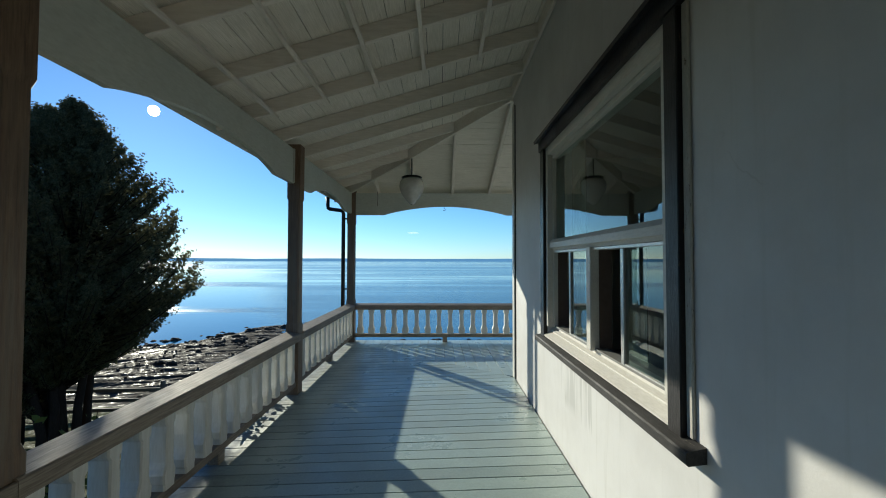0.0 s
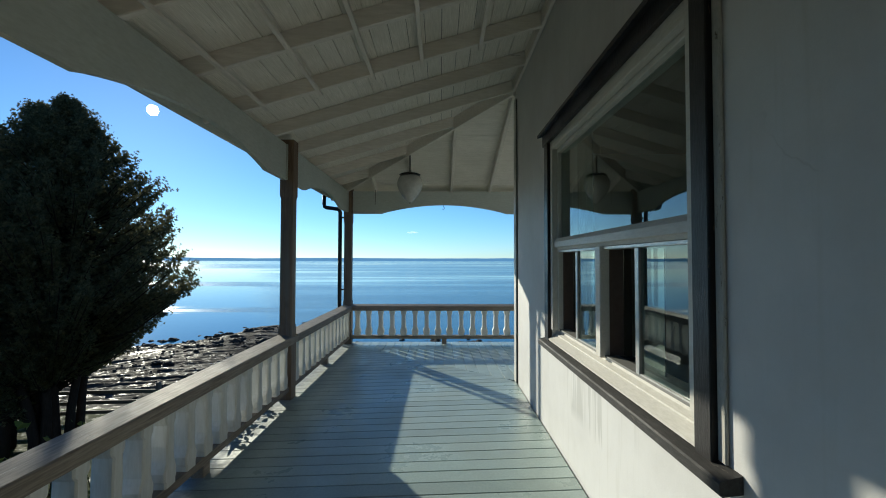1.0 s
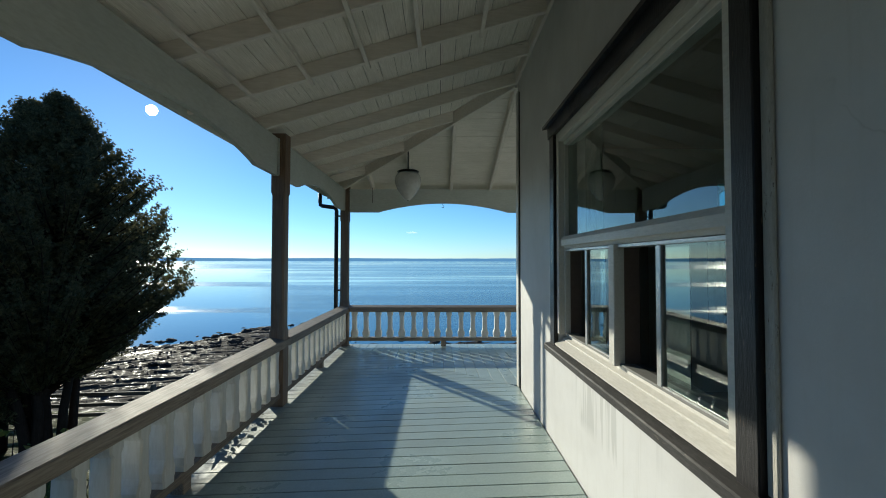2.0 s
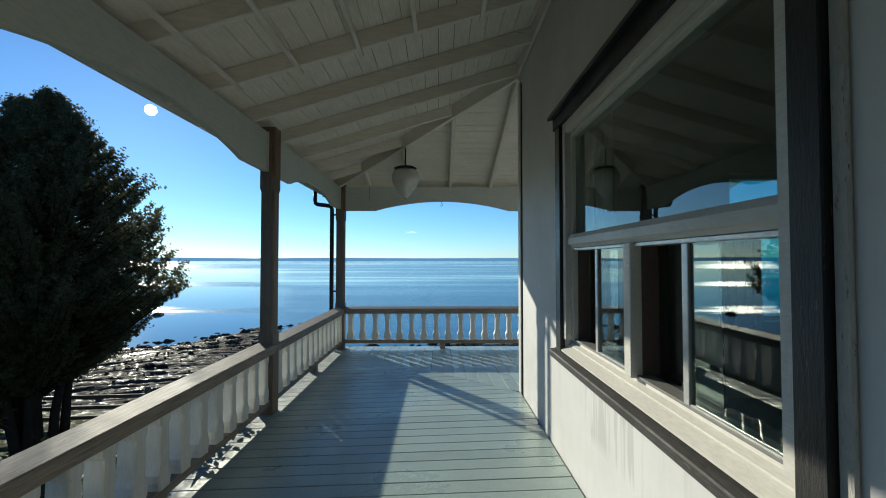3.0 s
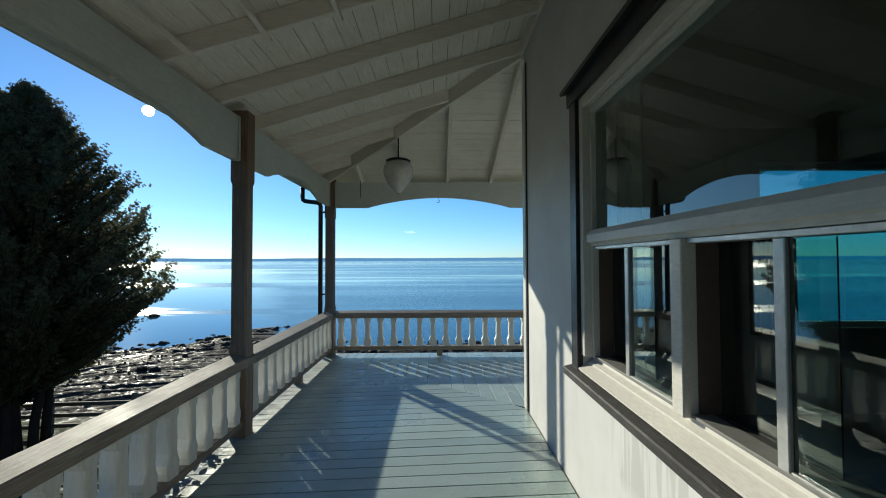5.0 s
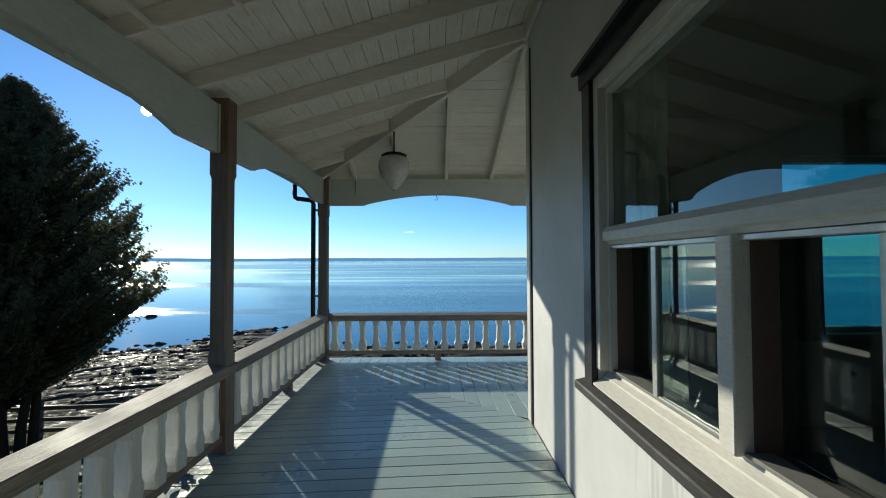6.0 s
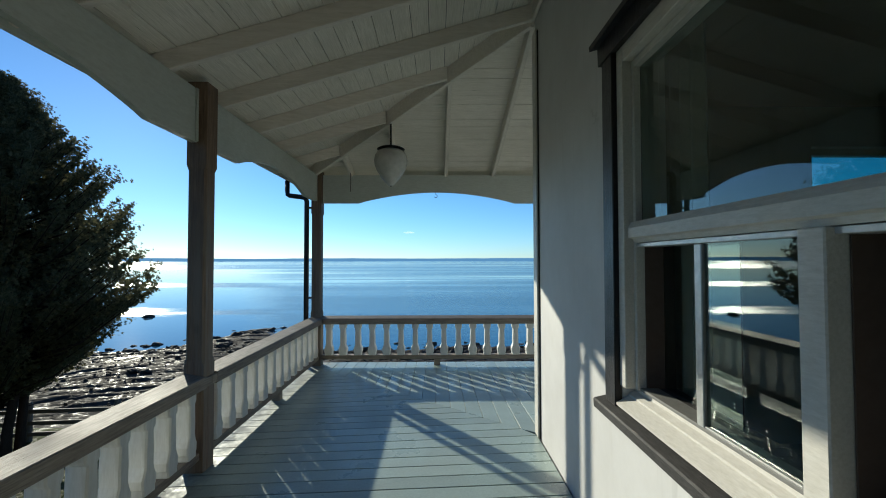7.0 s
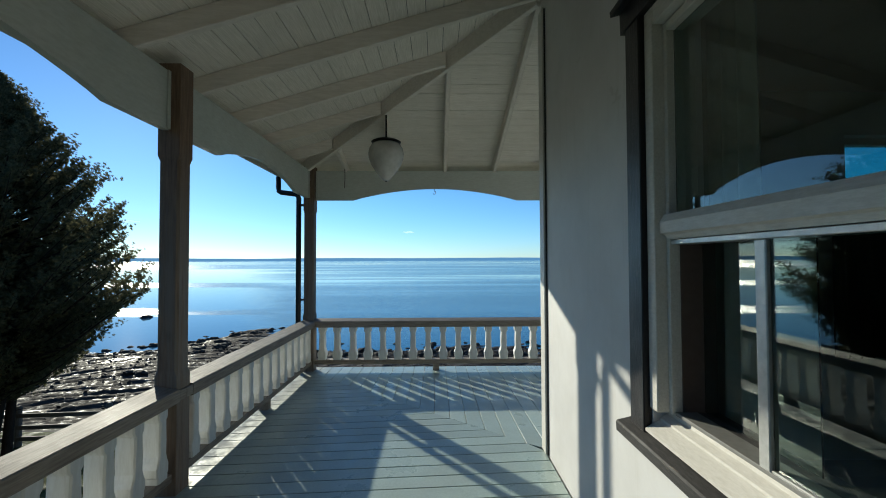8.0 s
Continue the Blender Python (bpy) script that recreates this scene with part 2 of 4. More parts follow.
def water_mat():
    m, t, p = nodes_of("sea_water")
    w = t.nodes.new("ShaderNodeNewGeometry").outputs["Position"]
    sep = t.nodes.new("ShaderNodeSeparateXYZ")
    t.links.new(w, sep.inputs[0])
    small = add(t, "ShaderNodeMapping", Scale=(0.7, 1.5, 1))
    t.links.new(w, small.inputs[0])
    waves = blend(t, 0.45, noise_tex(t, small.outputs[0], 0.5, 4, 0.6), noise_tex(t, small.outputs[0], 2.4, 3, 0.6))
    p.inputs["Base Color"].default_value = (0.004, 0.088, 0.165, 1)
    p.inputs["IOR"].default_value = 1.33
    # long slicks and cat's-paws lying across the bay
    wide = add(t, "ShaderNodeMapping", Scale=(0.0016, 0.012, 1))
    t.links.new(w, wide.inputs[0])
    slick = noise_tex(t, wide.outputs[0], 1.7, 7, 0.62)
    # sheltered water in the lee of the point, with a few ruffled streaks
    wisp = add(t, "ShaderNodeMapping", Scale=(0.010, 0.075, 1))
    t.links.new(w, wisp.inputs[0])
    depth = t.nodes.new("ShaderNodeMath")
    depth.operation = "LOGARITHM"
    depth.inputs[1].default_value = 10.0
    t.links.new(sep.outputs[1], depth.inputs[0])
    warp = t.nodes.new("ShaderNodeMath")
    warp.operation = "MULTIPLY_ADD"
    t.links.new(noise_tex(t, wisp.outputs[0], 1.0, 8, 0.7), warp.inputs[0])
    warp.inputs[1].default_value = 0.22
    t.links.new(depth.outputs[0], warp.inputs[2])
    span = add(t, "ShaderNodeMapRange")
    span.inputs["From Min"].default_value, span.inputs["From Max"].default_value = 1.5, 3.5
    t.links.new(warp.outputs[0], span.inputs[0])
    g0, g1, gh = grey(0.0), grey(1.0), grey(0.45)
    streak = ramp(t, span.outputs[0], [(0.105, g0), (0.115, g0), (0.19, g0), (0.197, g1), (0.222, g1), (0.228, g0), (0.34, g0), (0.352, g1), (0.376, g1), (0.386, g0), (0.58, g0), (0.60, g1), (0.72, g1), (0.76, gh)])
    broken = ramp(t, noise_tex(t, wisp.outputs[0], 2.3, 6, 0.7), [(0.36, g0), (0.47, g1)])
    streak = blend(t, 1.0, streak, broken, "MULTIPLY")
    lee = add(t, "ShaderNodeMapRange")
    lee.inputs["From Min"].default_value, lee.inputs["From Max"].default_value = -0.34, -0.47
    lane = t.nodes.new("ShaderNodeMath")
    lane.operation = "DIVIDE"
    t.links.new(sep.outputs[0], lane.inputs[0])
    t.links.new(sep.outputs[1], lane.inputs[1])
    t.links.new(lane.outputs[0], lee.inputs[0])
    open_rough = ramp(t, slick, [(0.42, grey(0.07)), (0.47, grey(0.15)), (0.58, grey(0.20))])
    open_wave = ramp(t, slick, [(0.42, grey(0.10)), (0.58, grey(0.40))])
    lee_rough = blend(t, streak, grey(0.04), grey(0.21))
    lee_wave = blend(t, streak, grey(0.03), grey(0.42))
    t.links.new(blend(t, lee.outputs[0], open_rough, lee_rough), p.inputs["Roughness"])
    b = relief(t, p, waves, 0.35, 0.16)
    t.links.new(blend(t, lee.outputs[0], open_wave, lee_wave), b.inputs["Strength"])
    return m


def film_mat():
    m, t, p = nodes_of("wet_film")
    w = t.nodes.new("ShaderNodeNewGeometry").outputs["Position"]
    n = noise_tex(t, w, 2.2, 8, 0.7)
    big = noise_tex(t, w, 0.5, 5, 0.6)
    p.inputs["Base Color"].default_value = (0.035, 0.035, 0.032, 1)
    p.inputs["IOR"].default_value = 1.33
    t.links.new(ramp(t, big, [(0.35, grey(0.18)), (0.65, grey(0.34))]), p.inputs["Roughness"])
    relief(t, p, n, 0.55, 0.06)
    return m


def shore_mat():
    m, t, p = nodes_of("wet_ledge_and_lawn")
    g = t.nodes.new("ShaderNodeNewGeometry")
    w = g.outputs["Position"]
    beds = add(t, "ShaderNodeMapping", Scale=(0.30, 2.4, 2.0))
    beds.inputs["Rotation"].default_value = (0, 0, radians(-37))
    t.links.new(w, beds.inputs[0])
    strat = noise_tex(t, beds.outputs[0], 1.5, 8, 0.62)
    fine = noise_tex(t, w, 3.5, 9, 0.7)
    rock = ramp(t, fine, [(0.3, (0.012, 0.010, 0.009)), (0.7, (0.050, 0.043, 0.037))])
    rock = blend(t, ramp(t, strat, [(0.45, grey(0)), (0.6, grey(0.6))]), rock, (0.065, 0.055, 0.046))
    grass = ramp(t, noise_tex(t, w, 6, 8, 0.7), [(0.3, (0.022, 0.030, 0.009)), (0.7, (0.075, 0.085, 0.025))])
    sep = t.nodes.new("ShaderNodeSeparateXYZ")
    t.links.new(w, sep.inputs[0])
    up = add(t, "ShaderNodeMapRange")
    up.inputs["From Min"].default_value, up.inputs["From Max"].default_value = -4.25, -4.05
    t.links.new(sep.outputs[2], up.inputs[0])
    t.links.new(blend(t, up.outputs[0], rock, grass), p.inputs["Base Color"])
    wet = ramp(t, noise_tex(t, w, 1.1, 8, 0.7), [(0.46, grey(0.03)), (0.56, grey(0.15))])
    t.links.new(blend(t, up.outputs[0], wet, grey(0.03)), p.inputs["Specular IOR Level"])
    t.links.new(ramp(t, fine, [(0.36, grey(0.34)), (0.5, grey(0.85))]), p.inputs["Roughness"])
    relief(t, p, blend(t, 0.35, fine, strat), 0.75, 0.12)
    return m


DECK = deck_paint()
STUCCO = stucco()
TINTED = glass("teal_window_glass", (0.16, 0.46, 0.52))
PANE = glass("window_glass", (0.76, 0.91, 0.84))
MILK = frosted()
TRACK = plain("worn_grey_track", (0.20, 0.20, 0.19), 0.6)
REVEAL = plain("brown_jamb_wood", (0.13, 0.09, 0.07), 0.6)
CEDAR = leaf_mat("cedar_sprays", (0.055, 0.064, 0.032), (0.165, 0.152, 0.08))
VINE = leaf_mat("vine_leaves", (0.05, 0.08, 0.02), (0.16, 0.17, 0.04))
CLOUD = plain("pale_cloud", (0.85, 0.88, 0.9), 1.0, 0, 0, 0.02)
# emission stands in for the sunlight scattered through the cloud
CLOUD.node_tree.nodes["Principled BSDF"].inputs["Emission Color"].default_value = (0.62, 0.80, 0.95, 1)
CLOUD.node_tree.nodes["Principled BSDF"].inputs["Emission Strength"].default_value = 0.8
WATER = water_mat()
SHORE = shore_mat()
WETFILM = film_mat()
ROCK = plain("dark_shore_rock", (0.045, 0.038, 0.032), 0.85, 0, 0.9, 5)
ROCK.node_tree.nodes["Principled BSDF"].inputs["Specular IOR Level"].default_value = 0.1
# distance haze is put into the land's colour and a blue emission
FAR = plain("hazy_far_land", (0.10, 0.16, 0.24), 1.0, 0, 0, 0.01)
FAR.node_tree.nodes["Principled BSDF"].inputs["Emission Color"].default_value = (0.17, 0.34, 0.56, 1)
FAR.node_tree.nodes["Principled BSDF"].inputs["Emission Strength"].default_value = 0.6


# ---- mesh helpers ----
def link(name, bm, mats, parent=None, label="", smooth=False):
    me = bpy.data.meshes.new(name)
    bmesh.ops.recalc_face_normals(bm, faces=bm.faces)
    bm.to_mesh(me)
    bm.free()
    for m in mats if isinstance(mats, (list, tuple)) else (mats,):
        me.materials.append(m)
    if smooth:
        me.shade_smooth()
    ob = new(name, me)
    if parent:
        ob.parent = parent
    return tagged(ob, label)


def part(name, bm, material, parent, label="", smooth=False):
    return link(name, bm, material, parent, label, smooth)


def share(name, me, parent, m):
    ob = new(name, me)
    ob.parent = parent
    ob.matrix_basis = m
    return ob


def thing(name, at, label, category, group="", kind=""):
    ob = new(name)
    ob.empty_display_size = 0.1
    ob.location = at
    return tagged(ob, label, category, group, kind)


def box(bm, lo, hi, bevel=0.0, slot=0):
    """An axis-aligned box with softened edges."""
    made = bmesh.ops.create_cube(bm, size=1.0)["verts"]
    for v in made:
        v.co = Vector([(lo[i] + hi[i]) / 2 + v.co[i] * (hi[i] - lo[i]) for i in range(3)])
    edges = list({e for v in made for e in v.link_edges})
    faces = {f for v in made for f in v.link_faces}
    if bevel:
        got = bmesh.ops.bevel(bm, geom=edges, offset=bevel, segments=1, affect="EDGES", clamp_overlap=True)
        faces = set(got["faces"]) | {f for f in faces if f.is_valid}
    for f in faces:
        f.material_index = slot
    return bm


def prism(bm, ring, way):
    """A flat outline swept along a vector, closed at both ends."""
    a = [bm.verts.new(p) for p in ring]
    b = [bm.verts.new(Vector(p) + Vector(way)) for p in ring]
    n = len(ring)
    for i in range(n):
        bm.faces.new((a[i], a[(i + 1) % n], b[(i + 1) % n], b[i]))
    bm.faces.new(a)
    bm.faces.new(b[::-1])
    return bm


def bar(bm, a, b, w, h, bevel=0.0):
    """A straight timber between two points, w across and h upright; its top edge lies on the line."""
    a, b = Vector(a), Vector(b)
    d = (b - a).normalized()
    side = d.cross(Vector((0, 0, 1))).normalized() * (w / 2)
    up = Vector((0, 0, 1)) * h
    ring = [a - side, a + side, a + side - up, a - side - up]
    c = bevel
    if c:
        s = side.normalized() * c
        u = Vector((0, 0, c))
        ring = [a - side, a + side, a + side - up + u, a + side - s - up, a - side + s - up, a - side - up + u]
    return prism(bm, ring, b - a)


def tube(bm, path, radius, sides=10):
    """A round pipe along a path of points; radius is one number or one for each point."""
    pts = [Vector(p) for p in path]
    rings = []
    ref = Vector((0.13, 0.31, 0.94))
    for i, p in enumerate(pts):
        d = (pts[min(i + 1, len(pts) - 1)] - pts[max(i - 1, 0)]).normalized()
        u = d.cross(ref)
        u = (u if u.length > 1e-3 else d.cross(Vector((1, 0, 0)))).normalized()
        v = d.cross(u)
        r = radius[i] if isinstance(radius, (list, tuple)) else radius
        rings.append([bm.verts.new(p + (u * math.cos(k * math.tau / sides) + v * math.sin(k * math.tau / sides)) * r) for k in range(sides)])
    for a, b in zip(rings, rings[1:]):
        for k in range(sides):
            bm.faces.new((a[k], a[(k + 1) % sides], b[(k + 1) % sides], b[k]))
    bm.faces.new(rings[0][::-1])
    bm.faces.new(rings[-1])
    return bm


def lathe(bm, profile, centre, sides=32):
    cx, cy, cz = centre
    rings = [[bm.verts.new((cx + r * math.cos(k * math.tau / sides), cy + r * math.sin(k * math.tau / sides), cz + z)) for k in range(sides)] for r, z in profile]
    for a, b in zip(rings, rings[1:]):
        for k in range(sides):
            bm.faces.new((a[k], a[(k + 1) % sides], b[(k + 1) % sides], b[k]))
    bm.faces.new(rings[0][::-1])
    bm.faces.new(rings[-1])
    return bm


# ---- sea, shore, far land ----
def smooth_step(a, b, x):
    k = min(1.0, max(0.0, (x - a) / (b - a)))
    return k * k * (3 - 2 * k)


def shore_base(x, y):
    """The shore's mean height, before its ledges."""
    edge = 37.0 + 3.0 * noise.noise((x * 0.06, 0.0, 3.1)) + 11.0 * math.exp(-((x + 18.5) / 3.2) ** 2)
    z = -4.5 - (SEA_EDGE - 4.5) * min(1.6, (y - 15.5) / (edge - 15.5))
    k = smooth_step(15.5, 17.0, y)
    return z * k + LAWN * (1 - k)


def ground_z(x, y):
    if y < 15.5:
        z = LAWN + 0.08 * noise.noise((x * 0.3, y * 0.3, 0))
    else:
        z = shore_base(x, y)
        u, v = 0.80 * x + 0.60 * y, 0.80 * y - 0.60 * x
        s = v * 1.15 + 2.6 * noise.noise((x * 0.06, y * 0.10, 0.5)) + 0.7 * noise.noise((x * 0.3, y * 0.4, 8.0))
        ledge = (s - math.floor(s)) ** 1.6
        amp = smooth_step(16.5, 18.5, y)
        z += amp * (0.15 * (ledge - 0.45) + 0.15 * noise.noise((u * 0.14, v * 0.7, 2.0)) + 0.06 * noise.noise((u * 0.35, v * 2.2, 5.0)) + 0.035 * noise.noise((u * 1.4, v * 4.6, 1.0)))
    far = max(abs(x) - 60, -y - 60, 0)
    return z if far <= 0 else z + 0.02 * min(far, 60) * (1 if y < 16 else 0)


SEA_EDGE = 6.0


def ground():
    xs = sorted({-4500, -1500, -500, -200, -120, -80, -60, *np.arange(-46, 14, 0.17).round(2).tolist(), 16, 20, 30, 60, 80, 120, 200, 500, 1500, 4500})
    ys = sorted({-4500, -1500, -400, -120, -60, -30, -12, 0, 6, 10, *np.arange(13, 51, 0.14).round(2).tolist(), 60, 90})
    verts = [(x, y, ground_z(x, y) if y < 55 else SEA - 4.0) for y in ys for x in xs]
    n = len(xs)
    faces = [(j * n + i, j * n + i + 1, (j + 1) * n + i + 1, (j + 1) * n + i) for j in range(len(ys) - 1) for i in range(n - 1)]
    me = bpy.data.meshes.new("ground")
    me.from_pydata(verts, [], faces)
    me.materials.append(SHORE)
    me.shade_smooth()
    return tagged(new("ground", me), "wet layered rock shore below a rough lawn", "ground", kind="structure")


ground()

# wet sheets lying between the ledges
xs, ys = np.arange(-48, 14.1, 1.0), np.arange(18, 40.1, 0.8)
verts = [(x, y, shore_base(x, y) - 0.128 + 0.22 * noise.noise((x * 0.11, y * 0.24, 4.0))) for y in ys for x in xs]
n = len(xs)
me = bpy.data.meshes.new("tide_water")
me.from_pydata(verts, [], [(j * n + i, j * n + i + 1, (j + 1) * n + i + 1, (j + 1) * n + i) for j in range(len(ys) - 1) for i in range(n - 1)])
me.materials.append(WETFILM)
me.shade_smooth()
tagged(new("water_tide", me), "shining films of water between the ledges", "tide pools", kind="structure")

bm = bmesh.new()
bmesh.ops.create_circle(bm, cap_ends=True, segments=96, radius=4850)
for v in bm.verts:
    v.co.z = SEA
sea = tagged(link("water", bm, WATER), "calm blue sea with sun glitter", "sea", kind="structure")

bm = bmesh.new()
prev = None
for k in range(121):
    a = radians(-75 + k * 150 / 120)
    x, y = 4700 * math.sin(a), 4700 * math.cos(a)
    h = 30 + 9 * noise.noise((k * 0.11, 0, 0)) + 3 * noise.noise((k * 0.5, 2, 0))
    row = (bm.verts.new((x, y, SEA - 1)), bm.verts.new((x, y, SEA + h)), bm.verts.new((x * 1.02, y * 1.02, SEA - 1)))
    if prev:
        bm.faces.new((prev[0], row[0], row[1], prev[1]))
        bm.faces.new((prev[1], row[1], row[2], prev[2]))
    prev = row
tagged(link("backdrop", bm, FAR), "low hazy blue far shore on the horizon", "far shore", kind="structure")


def cloud(x, y, z, wide, high, seed):
    """A small far cloud of a few flattened lumps."""
    bm = bmesh.new()
    r = random.Random(seed)
    for k in range(9):
        u = (k - 4) / 4
        got = bmesh.ops.create_icosphere(bm, subdivisions=2, radius=1.0)["verts"]
        a, b = wide * r.uniform(0.10, 0.2), high * r.uniform(0.25, 0.5) * (1.1 - 0.7 * abs(u))
        c = Vector((u * wide * 0.42, 0, r.uniform(-0.15, 0.15) * high))
        for v in got:
            v.co = Vector((v.co.x * a, v.co.y * a, v.co.z * b)) + c
    ob = link("backdrop_cloud", bm, CLOUD, None, "", True)
    ob.matrix_basis = pose(x, y, z, 0, 0, -math.degrees(math.atan2(x, y)))
    return tagged(ob, "small white cloud low over the sea", "cloud", kind="structure")


cloud(-284, 4300, 286, 110, 26, 1)
cloud(-2680, 3700, 346, 150, 22, 2)


def sun_disc():
    """The sun's own face in the sky, which lets the light through to the place."""
    m = bpy.data.materials.new("sun_face")
    m.use_nodes = True
    t = m.node_tree
    t.nodes.remove(t.nodes["Principled BSDF"])
    glow, clear, both = t.nodes.new("ShaderNodeEmission"), t.nodes.new("ShaderNodeBsdfTransparent"), t.nodes.new("ShaderNodeAddShader")
    glow.inputs["Color"].default_value, glow.inputs["Strength"].default_value = (1.0, 0.95, 0.86, 1), 30.0
    t.links.new(glow.outputs[0], both.inputs[0])
    t.links.new(clear.outputs[0], both.inputs[1])
    t.links.new(both.outputs[0], t.nodes["Material Output"].inputs[0])
    bm = bmesh.new()
    bmesh.ops.create_uvsphere(bm, u_segments=32, v_segments=16, radius=42)
    ob = link("backdrop_sun", bm, m, None, "", True)
    ob.location = Vector((-0.688, 1.0, 0.358)).normalized() * 4300
    tagged(ob, "low white sun over the sea", "sun", kind="structure")


sun_disc()


def boulder(seed, size):
    bm = bmesh.new()
    bmesh.ops.create_icosphere(bm, subdivisions=3, radius=1.0)
    for v in bm.verts:
        n = noise.noise(v.co * 1.3 + Vector((seed * 7.1, 0, 0))) * 0.45 + noise.noise(v.co * 3.5 + Vector((0, seed, 0))) * 0.16
        v.co = v.co * (1 + n)
        v.co.x, v.co.y, v.co.z = v.co.x * size, v.co.y * size * 0.8, v.co.z * size * 0.5
    return bm


boulders = []
for s in range(5):
    b = link("shore_rock", boulder(s, 0.5), ROCK)
    tagged(b, "dark weathered rock lying on the wet shore", "rock", "shore rocks")
    boulders.append(b)
rnd = random.Random(5)
spots = [(-38.0, 58.5, 1.6), (-20.5, 40.5, 1.1), (-19.5, 43.5, 1.3), (-18.2, 45.0, 1.5), (-17.5, 47.0, 1.0), (-16.8, 49.0, 0.9), (-15.9, 50.5, 0.8), (-21.5, 47.0, 0.6), (-22.5, 44.0, 0.7), (-23.5, 42.0, 0.6)]
for k in range(95):
    spots.append((rnd.uniform(-34, 12), rnd.gauss(36.5, 2.2), rnd.uniform(0.4, 1.25)))
for k in range(30):
    spots.append((rnd.uniform(-32, -8), rnd.uniform(19, 35), rnd.uniform(0.3, 0.8)))
for k, (x, y, s) in enumerate(spots):
    m = pose(x, y, max(ground_z(x, y), SEA - 0.15) + 0.05, rnd.uniform(-12, 12), rnd.uniform(-12, 12), rnd.uniform(0, 360)) @ Matrix.Scale(s, 4)
    if k < 5:
        boulders[k].matrix_basis = m
    else:
        copy_thing(boulders[k % 5], Matrix.Identity(4)).matrix_basis = m

# loose stones over the ledges
base_rock = bmesh.new()
bmesh.ops.create_icosphere(base_rock, subdivisions=1, radius=1.0)
rock_v = [v.co.copy() for v in base_rock.verts]
rock_f = [[v.index for v in f.verts] for f in base_rock.faces]
base_rock.free()
verts, faces = [], []
for k in range(2200):
    x = rnd.uniform(-38, 12)
    y = rnd.uniform(17.5, 38) if k % 3 else rnd.gauss(35.5, 1.8)
    size = rnd.uniform(0.04, 0.11) if k % 9 else rnd.uniform(0.11, 0.28)
    z = max(ground_z(x, y), SEA - 0.1)
    turn = Euler((rnd.uniform(-0.4, 0.4), rnd.uniform(-0.4, 0.4), rnd.uniform(0, 6.28))).to_matrix()
    off = len(verts)
    for q in rock_v:
        d = turn @ Vector((q.x * size * 1.3, q.y * size, q.z * size * 0.6)) * rnd.uniform(0.75, 1.2)
        verts.append((x + d.x, y + d.y, z + d.z + size * 0.15))
    faces.extend([a + off, b + off, c + off] for a, b, c in rock_f)
me = bpy.data.meshes.new("shore_stones")
me.from_pydata(verts, [], faces)
me.materials.append(ROCK)
tagged(new("shore_stones", me), "loose dark stones strewn over wet ledges", "stones", kind="stuff")

# ---- house ----
WIN_Y0, WIN_Y1, WIN_Z0, WIN_Z1 = 1.735, 3.715, 0.80, 2.43
T = 0.22
HOUSE_TOP = 6.2
bm = bmesh.new()
box(bm, (WALL, BACK - 6, LAWN - 0.3), (WALL + T, CORNER, WIN_Z0))
box(bm, (WALL, BACK - 6, WIN_Z1), (WALL + T, CORNER, HOUSE_TOP))
box(bm, (WALL, BACK - 6, WIN_Z0), (WALL + T, WIN_Y0, WIN_Z1))
box(bm, (WALL, WIN_Y1, WIN_Z0), (WALL + T, CORNER, WIN_Z1))
tagged(link("wall_west", bm, STUCCO), "white painted stucco house wall with fine cracks", "wall", kind="structure")
bm = bmesh.new()
FRONT_X0, FRONT_X1, FRONT_Z1 = 3.22, 5.05, 2.375      # window in the end wall, seen through the room
box(bm, (WALL + T, CORNER - T, LAWN - 0.3), (9.0, CORNER, WIN_Z0))
box(bm, (WALL + T, CORNER - T, FRONT_Z1), (9.0, CORNER, HOUSE_TOP))
box(bm, (WALL + T, CORNER - T, WIN_Z0), (FRONT_X0, CORNER, FRONT_Z1))
box(bm, (FRONT_X1, CORNER - T, WIN_Z0), (9.0, CORNER, FRONT_Z1))
tagged(link("wall_north", bm, STUCCO), "white painted stucco end wall", "wall", kind="structure")
bm = bmesh.new()
box(bm, (8.8, BACK - 6, LAWN - 0.3), (9.0, CORNER - T, HOUSE_TOP))
tagged(link("wall_east", bm, STUCCO), "white painted stucco rear wall", "wall", kind="structure")
bm = bmesh.new()
box(bm, (WALL + T, BACK - 6, LAWN - 0.3), (8.8, BACK - 5.8, HOUSE_TOP))
tagged(link("wall_south", bm, STUCCO), "white painted stucco side wall", "wall", kind="structure")
bm = bmesh.new()
prism(bm, [(WALL - 0.4, BACK - 6.4, HOUSE_TOP), (9.4, BACK - 6.4, HOUSE_TOP), (5.0, BACK - 6.4, HOUSE_TOP + 2.4)], (0, CORNER - BACK + 6.8, 0))
tagged(link("roof_main", bm, ROOFING), "dark shingled house roof", "roof", kind="structure")
# dim room behind the window
bm = bmesh.new()
box(bm, (WALL + T, 0.2, -0.1), (5.2, CORNER - T, 0.0))
tagged(link("floor", bm, plain("room_floor_wood", (0.12, 0.08, 0.05), 0.4)), "dark wooden room floor", "floor", kind="structure")
bm = bmesh.new()
box(bm, (5.2, 0.0, -0.1), (5.3, CORNER - T, 2.8))
tagged(link("wall_room_back", bm, ROOMW), "dim plaster wall inside the room", "wall", kind="structure")
bm = bmesh.new()
box(bm, (WALL + T, 0.0, 0.0), (5.2, 0.2, 2.7))
tagged(link("wall_room_side", bm, ROOMW), "dim plaster side wall inside the room", "wall", kind="structure")
bm = bmesh.new()
box(bm, (WALL + T, 0.0, 2.7), (5.2, CORNER - T, 2.8))
